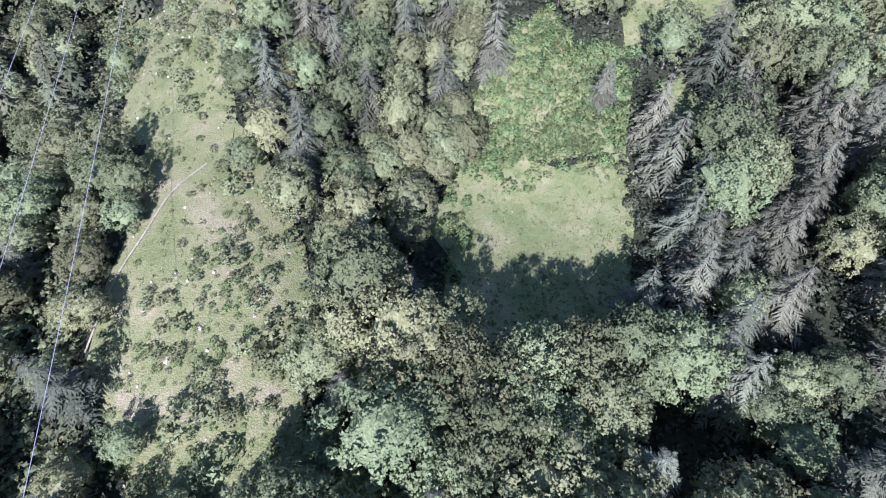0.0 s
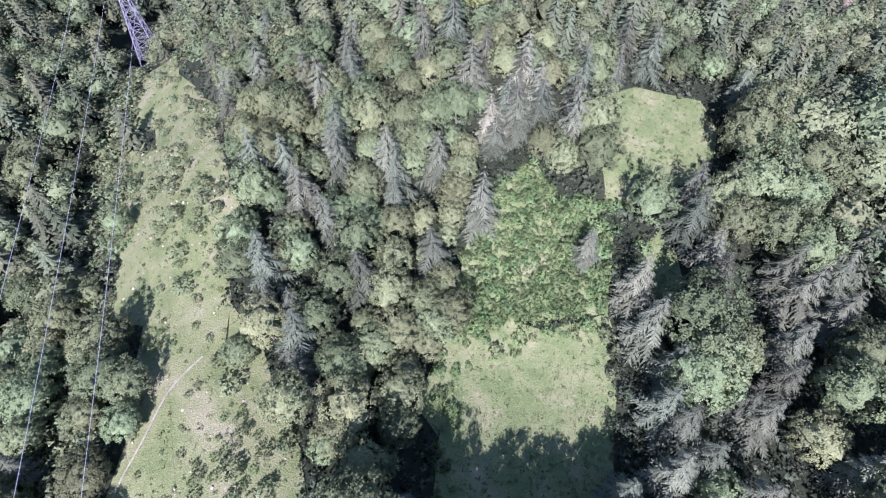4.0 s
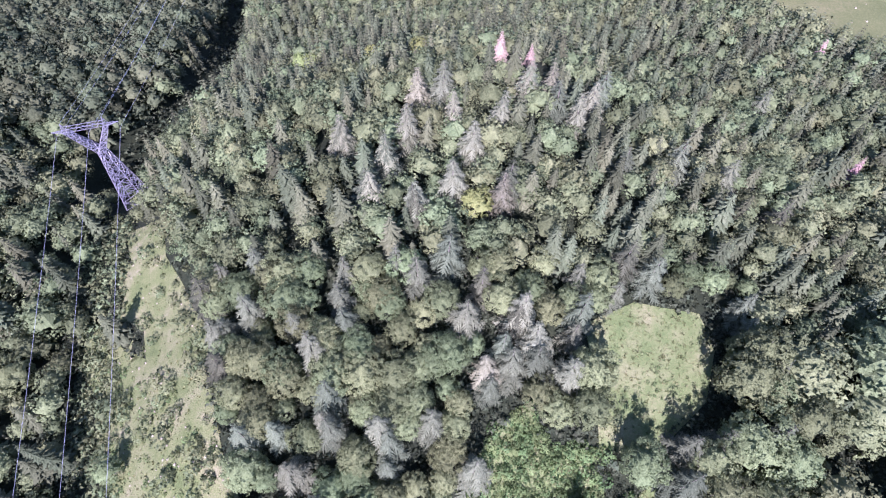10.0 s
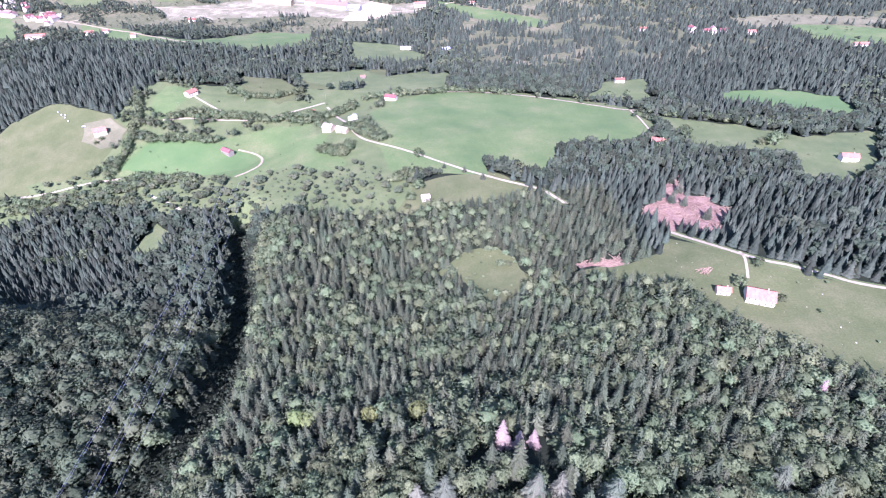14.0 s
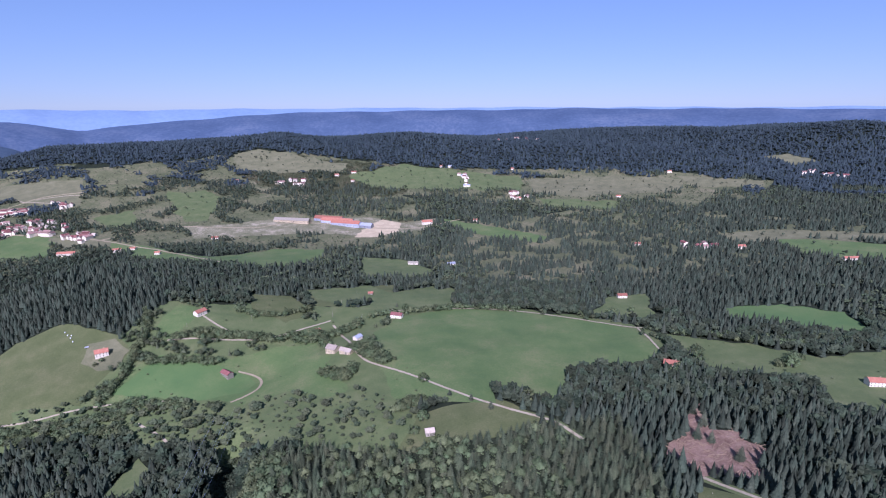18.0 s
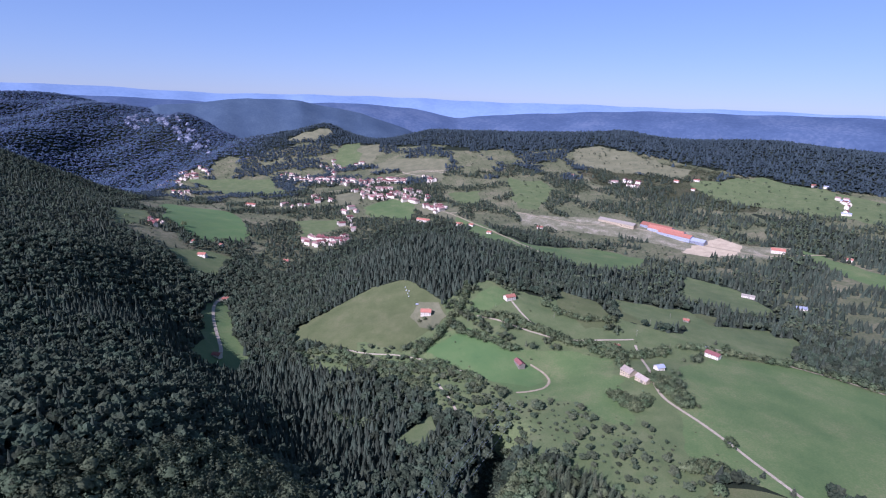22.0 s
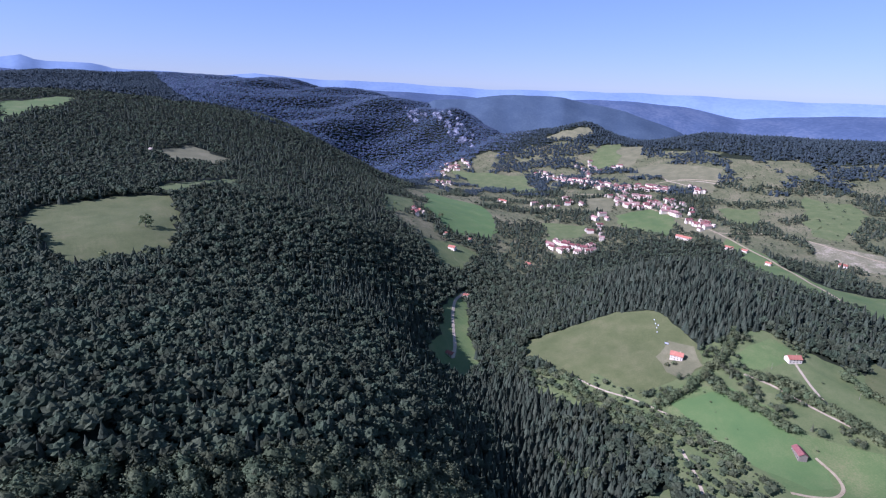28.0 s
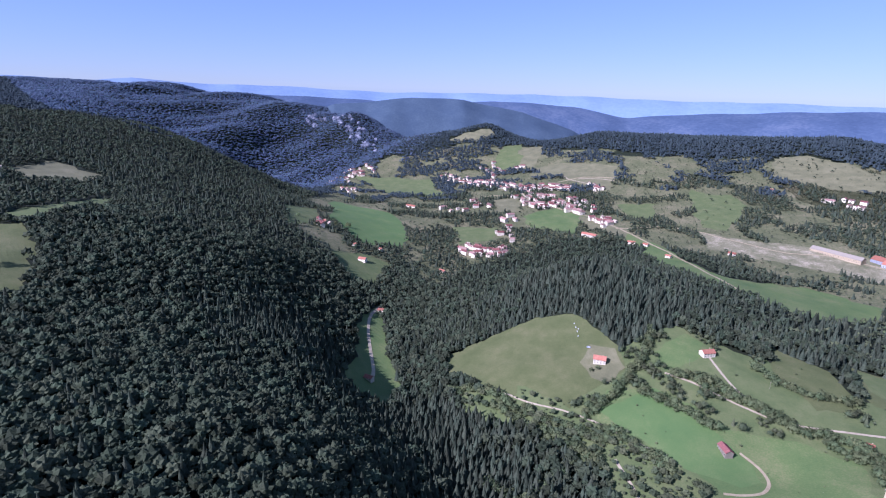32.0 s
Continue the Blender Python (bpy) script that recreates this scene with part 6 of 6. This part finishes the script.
def house(name, wall, roof, length, width, high, label, category, group="", far=False):
    """A gabled house: walls, roof slabs, chimney, door, windows with frames."""
    root = tagged(new(name), label, category, group)
    a, b, rise = length / 2, width / 2, width * 0.3
    v = [(x, y, z) for z in (-2.5, high) for x, y in ((-a, -b), (a, -b), (a, b), (-a, b))] + [(-a, 0, high + rise), (a, 0, high + rise)]
    part("wall", mesh_from("wall", v, [[0, 1, 5, 4], [2, 3, 7, 6], [1, 2, 6, 9, 5], [3, 0, 4, 8, 7]], M[wall]), root)
    e, t, over = 0.6, 0.28, 0.6
    drop = rise / b * e
    for s in (-1, 1):
        p = [(-a - over, s * (b + e), high - drop), (a + over, s * (b + e), high - drop), (a + over, 0, high + rise), (-a - over, 0, high + rise)]
        v = [(x, y, z + 0.02) for x, y, z in p] + [(x, y, z + t) for x, y, z in p]
        part("roof", mesh_from("roof", v, [[0, 1, 2, 3], [7, 6, 5, 4], [0, 4, 5, 1], [1, 5, 6, 2], [2, 6, 7, 3], [3, 7, 4, 0]], M[roof]), root)
    if "barn" not in name and "hall" not in name and "shed" not in name:
        ch = part("chimney", box_mesh("chimney", [(-0.4, 0.4, -0.35, 0.35, -0.6, 1.3)], M["stone"]), root)
        part("chimney_cap", box_mesh("chimney_cap", [(-0.5, 0.5, -0.45, 0.45, 1.303, 1.45)], M["stone"]), ch)
        ch.location = (a * 0.45, b * 0.2, high + rise * 0.85)
    storeys = 2 if high > 4.6 and not far else 1
    pane = box_mesh("window", [(-0.45, 0.45, -0.03, 0.04, -0.6, 0.6)], M["dark"])
    count = max(2, int(length / 3.4)) if not far else 2
    for s in (-1, 1):
        for k in range(storeys):
            for j in range(count):
                if k == 0 and j == count // 2 and s < 0:
                    continue
                w = part("window", pane, root)
                w.location, w.rotation_euler = (-a + length * (j + 0.5) / count, s * (b + 0.01), 1.4 + 2.5 * k), (0, 0, 0 if s > 0 else math.pi)
    d = part("door", box_mesh("door", [(-0.6, 0.6, -0.06, 0.03, 0, 2.1)] if "barn" not in name and "shed" not in name else [(-1.6, 1.6, -0.06, 0.03, 0, 3.0)], M["wood"]), root)
    d.location = (-a + length * (count // 2 + 0.5) / count, -b - 0.01, 0.0)
    return root


LOOKS = {"plaster": "pale rendered", "wood": "weathered boarded", "stone": "old stone", "metal_roof": "grey sheet-clad"}
ROOFS = {"tiles": "a red tiled roof", "pale_tiles": "a worn pale tiled roof", "dark_tiles": "a dark red tiled roof", "stone": "a pale patched stone roof", "metal_roof": "a grey sheet roof", "wood": "a brown roof"}
for name, wall, roof, x, y, length, width, high, turn in BUILDINGS:
    ob = house(name, wall, roof, length, width, high, LOOKS[wall] + " " + name.replace("_", " ") + " with " + ROOFS[roof], "house" if "house" in name or "farm" in name else "building")
    ob.matrix_basis = pose(x, y, float(height(x, y)) + 0.2, 0, 0, turn)
kinds = [house("village_house", "plaster", r, l, w, h, "pale village house with a " + c + " tiled roof in the valley", "house", "village houses", True) for l, w, h, r, c in ((14, 10, 7, "dull_tiles", "weathered red"), (18, 11, 8.5, "dark_tiles", "dark red"), (11, 9, 6, "pale_tiles", "worn pale"), (24, 12, 9, "dull_tiles", "weathered red"))]
rnd = random.Random(77)
made = 0
for n, wide, points in VILLAGE:
    n = int(n * 1.2)
    line = along(points, 8)
    for k in range(n):
        u = (k + rnd.uniform(0.1, 0.9)) / n * (len(line) - 1.01)
        a, b = line[int(u)], line[int(u) + 1]
        way = (b - a).normalized()
        side = rnd.choice((-1, 1)) * (wide + abs(rnd.gauss(0, wide * 1.1)))
        q = a.lerp(b, u % 1.0) + Vector((-way.y, way.x, 0)) * side
        m = pose(q.x, q.y, float(height(q.x, q.y)) + 0.2, 0, 0, math.degrees(math.atan2(way.y, way.x)) + rnd.choice((0, 0, 90)) + rnd.uniform(-12, 12))
        if made < len(kinds):
            kinds[made].matrix_basis = m
        else:
            copy_thing(kinds[rnd.choice((0, 0, 1, 1, 2, 3))], m)
        made += 1

# ---- pylon and power lines ----
def beams(name, pairs, r, mat):
    """Straight angle bars between pairs of points, in one mesh."""
    v, f = [], []
    for p, q in pairs:
        p, q = Vector(p), Vector(q)
        d = (q - p).normalized()
        u = d.orthogonal().normalized() * r
        w = d.cross(u)
        n = len(v)
        v += [tuple(c + s) for c in (p, q) for s in (u, w, -u, -w)]
        f += [[n + j, n + (j + 1) % 4, n + 4 + (j + 1) % 4, n + 4 + j] for j in range(4)] + [[n + 3, n + 2, n + 1, n], [n + 4, n + 5, n + 6, n + 7]]
    return mesh_from(name, v, f, mat)


def square(r, z):
    return [Vector((x * r, y * r, z)) for x, y in ((-1, -1), (1, -1), (1, 1), (-1, 1))]


def lattice(a, b, n):
    """Cross bracing of the four sides between two squares of corners."""
    out = []
    for k in range(n):
        lo = [p.lerp(q, k / n) for p, q in zip(a, b)]
        hi = [p.lerp(q, (k + 1) / n) for p, q in zip(a, b)]
        for j in range(4):
            out += [(lo[j], hi[(j + 1) % 4]), (lo[(j + 1) % 4], hi[j]), (hi[j], hi[(j + 1) % 4])]
    return out


def pylon():
    """Lattice mast with a splayed head, a bridge beam and two short side arms."""
    root = tagged(new("pylon"), "grey steel lattice pylon with a wide bridge head among trees", "pylon")
    base, waist = square(5.2, 0), square(1.5, 33)
    for p, q in zip(base, waist):
        part("leg", beams("leg", [(p - Vector((0, 0, 2)), q)], 0.2, M["steel"]), root)
    part("mast_bracing", beams("mast_bracing", lattice(base, waist, 7), 0.1, M["steel"]), root)
    for s in (-1, 1):
        top = [Vector((s * 7.6 + x, y, 46)) for x, y in ((-0.9, -0.9), (0.9, -0.9), (0.9, 0.9), (-0.9, 0.9))]
        part("head_strut", beams("head_strut", list(zip(waist, top)) + lattice(waist, top, 5), 0.12, M["steel"]), root)
        peak = Vector((s * 7.6, 0, 50))
        part("peak", beams("peak", [(p, peak) for p in top], 0.1, M["steel"]), root)
        tip = Vector((s * 12.5, 0, 46.4))
        part("side_arm", beams("side_arm", [(p, tip) for p in top] + [(top[0].lerp(tip, q), top[2].lerp(tip, q)) for q in (0.3, 0.6)], 0.1, M["steel"]), root)
    lo, hi = [], []
    for y in (-0.9, 0.9):
        lo.append((Vector((-8, y, 46)), Vector((8, y, 46)))), hi.append((Vector((-8, y, 47.6)), Vector((8, y, 47.6))))
    zig = [(Vector((-8 + 2 * k, y, 46 + 1.6 * (k % 2))), Vector((-6 + 2 * k, y, 46 + 1.6 * ((k + 1) % 2)))) for k in range(8) for y in (-0.9, 0.9)]
    part("bridge_beam", beams("bridge_beam", lo + hi + zig, 0.1, M["steel"]), root)
    for x in (-12, 0, 12):
        part("insulator", taper("insulator", (0.1, 0.2, 0.1, 0.2, 0.1), (43.6, 44.2, 44.8, 45.4, 46.2), M["dark"], 6), root).location.x = x
    return root


mast = pylon()
MAST, TURN = Vector((-132, 271, float(height(-132, 271)))), 14.6
mast.matrix_basis = pose(*MAST, 0, 0, TURN)
south = Vector((8, -270, float(height(8, -270)) - 9))
copy_thing(mast, pose(*south, 0, 0, TURN))
north = Vector((-205, 720, float(height(-205, 720)) - 33))


def cable(name, p, q, sag, r):
    """A hanging conductor from p to q."""
    cu = bpy.data.curves.new(name, "CURVE")
    cu.dimensions, cu.bevel_depth, cu.bevel_resolution = "3D", r, 1
    sp = cu.splines.new("POLY")
    n = 40
    sp.points.add(n)
    for k in range(n + 1):
        t = k / n
        c = p.lerp(q, t) - Vector((0, 0, 4 * sag * t * (1 - t)))
        sp.points[k].co = (*c, 1)
    cu.materials.append(M["cable"])
    return tagged(new(name, cu), "thin taut aluminium power cable hung from the pylon", "power cable", "power cables")


spin = Matrix.Rotation(radians(TURN), 3, "Z")
for x, z, sag in ((-12, 43.6, 10), (0, 43.6, 10), (12, 43.6, 10), (-7.6, 50, 8), (7.6, 50, 8)):
    off = spin @ Vector((x, 0, z))
    if abs(x) != 7.6:
        cable("power_cable", MAST + off, south + off, sag, 0.045)
    cable("power_cable", MAST + off, north + off, sag, 0.04)

# ---- felled timber, bales ----
def logs(poly, count, seed):
    rnd = random.Random(seed)
    px, py = zip(*poly)
    pairs = []
    while len(pairs) < count:
        x, y, a, n = rnd.uniform(min(px), max(px)), rnd.uniform(min(py), max(py)), rnd.choice((0.5, 0.9, 2.0)) + rnd.gauss(0, 0.25), rnd.uniform(3, 9)
        if inside(np.array([x]), np.array([y]), poly)[0]:
            q = (x + n * math.cos(a), y + n * math.sin(a))
            pairs.append(((x, y, float(height(x, y)) + 0.7), (*q, float(height(*q)) + 0.7)))
    tagged(new("felled_logs", beams("felled_logs", pairs, 0.22, M["bark_pale"])), "stripped reddish logs and brash strewn over the clearing", "logs", kind="stuff")


for k, poly in enumerate(field("felled_ground")):
    logs(poly, 260 if k == 0 else 60, k)
bale = tagged(new("hay_bale", taper("hay_bale", (0.0, 0.62, 0.75, 0.75, 0.62, 0.0), (-0.62, -0.62, -0.5, 0.5, 0.62, 0.62), M["wrap"], 14)), "round white-wrapped bale lying on the dry meadow", "bale", "bales by the farmhouse")
for k, (x, y) in enumerate(BALES):
    m = pose(x, y, float(height(x, y)) + 1.1, 90, 0, 37 * k)
    if k:
        copy_thing(bale, m)
    else:
        bale.matrix_basis = m

# ---- poles, trailer, timber stack by the farms ----
def utility_pole():
    root = tagged(new("utility_pole"), "weathered wooden utility pole with a short crossarm", "utility pole", "utility poles")
    part("pole", taper("pole", (0.17, 0.15, 0.11), (-0.8, 4.0, 8.5), M["wood"]), root)
    part("crossarm", box_mesh("crossarm", [(-0.8, 0.8, -0.06, 0.06, 7.9, 8.05)], M["wood"]), root)
    for x in (-0.7, 0.0, 0.7):
        part("insulator", taper("insulator", (0.03, 0.08, 0.05), (8.05, 8.15, 8.3), M["wrap"], 6), root).location.x = x
    return root


first = utility_pole()
for k, (x, y) in enumerate(POLES):
    m = pose(x, y, float(height(x, y)), 0, 0, 40 * k)
    if k:
        copy_thing(first, m)
    else:
        first.matrix_basis = m
cart = tagged(new("farm_trailer"), "grey farm trailer parked on bare earth by the house", "trailer")
part("bed", box_mesh("bed", [(-2.4, 2.4, -1.1, 1.1, 0.8, 1.0), (-2.4, 2.4, -1.1, -1.02, 1.0, 1.8), (-2.4, 2.4, 1.02, 1.1, 1.0, 1.8), (-2.4, -2.32, -1.1, 1.1, 1.0, 1.8), (2.32, 2.4, -1.1, 1.1, 1.0, 1.8)], M["metal_roof"]), cart)
part("drawbar", beams("drawbar", [((2.4, -0.5, 0.85), (4.0, 0, 0.6)), ((2.4, 0.5, 0.85), (4.0, 0, 0.6))], 0.08, M["steel"]), cart)
for x in (-0.9, 0.5):
    for y in (-1.0, 1.0):
        w = part("wheel", taper("wheel", (0.1, 0.48, 0.5, 0.48, 0.1), (-0.15, -0.14, 0.0, 0.14, 0.15), M["dark"], 14), cart)
        w.location, w.rotation_euler = (x, y * 0.9, 0.5), (math.pi / 2, 0, 0)
        part("rim", taper("rim", (0.0, 0.26, 0.26, 0.0), (-0.17, -0.17, 0.17, 0.17), M["steel"], 12), w)
cart.matrix_basis = pose(*TRAILER, float(height(*TRAILER)) + 0.05, 0, 0, 25)
rnd = random.Random(12)
heap = []
for k in range(26):
    a, o = rnd.gauss(0.6, 0.35), rnd.uniform(-4, 4)
    c = Vector((LOG_PILE[0] + o, LOG_PILE[1] + rnd.uniform(-3, 3), 0))
    d = Vector((math.cos(a), math.sin(a), 0)) * rnd.uniform(2, 5)
    z = float(height(c.x, c.y)) + rnd.uniform(0.2, 0.9)
    heap.append((c - d + Vector((0, 0, z)), c + d + Vector((0, 0, z + rnd.uniform(-0.2, 0.3)))))
tagged(new("timber_stack", beams("timber_stack", heap, 0.2, M["bark_pale"])), "loose stack of pale brown timber beside the farm lane", "timber", kind="stuff")

# ---- distance: ridges fitted to the skyline, haze blue put into their colour ----
def ridge(name, radius, lo, hi, profile, mat, depth, seed, label):
    """A long hill round the place, with a crest, a near slope and a far slope."""
    rnd = random.Random(seed)
    ph = [rnd.uniform(0, 6.28) for _ in range(5)]
    v, f = [], []
    n = 220
    for k in range(n + 1):
        az = lo + (hi - lo) * k / n
        z = np.interp(az, [p[0] for p in profile], [p[1] for p in profile])
        z += 3 * math.sin(az / 2.3 + ph[1]) + 2.5 * math.sin(az / 0.9 + ph[2])
        s, c = math.sin(radians(az)), math.cos(radians(az))
        fold = 10 * math.sin(az / 1.3 + ph[3]) + 7 * math.sin(az / 0.6 + ph[4])
        for r, h in ((radius - depth, -260), (radius - depth * 0.55, z - 105 + fold), (radius - depth * 0.25, z - 40 + 0.6 * fold), (radius, z), (radius, z), (radius + depth * 0.3, -260)):
            v.append((r * s - 20, r * c + 250, h))
    for k in range(n):
        for j in (0, 1, 2, 4):
            a = k * 6 + j
            f.append([a, a + 1, a + 7, a + 6])
    tagged(new(name, mesh_from(name, v, f, M[mat], True)), label, "hills", kind="structure")


ridge("backdrop", 4560, -112, 60, [(-112, 330), (-99, 332), (-97.3, 335), (-95.6, 362), (-94.6, 331), (-90.5, 319), (-89.3, 295), (-84, 290), (-80.6, 272), (-77.5, 300), (-74.4, 276), (-65, 270), (-61.7, 255), (-54.8, 246), (-47, 250), (-40, 260), (-31, 244), (-9.5, 244), (13.4, 241), (34, 236), (60, 245)], "farther_hills", 500, 3, "horizon ridges coloured pale blue for haze")
ridge("backdrop_woods", 3720, -64, -33, [(-64, 60), (-60, 170), (-52, 222), (-47, 216), (-41, 150), (-36, 40), (-33, -60)], "near_far_hills", 500, 5, "wooded hill beyond the gorge, coloured dark blue for haze")
ridge("backdrop_hills", 4150, -112, 60, [(-112, 285), (-97, 272), (-90, 238), (-80, 226), (-70, 216), (-61, 205), (-52, 165), (-44, 205), (-36, 185), (-31, 120), (-27, 150), (-18, 200), (-9, 222), (2, 224), (16, 234), (34, 228), (60, 230)], "far_hills", 700, 4, "wooded hills in the far distance, coloured blue for haze")
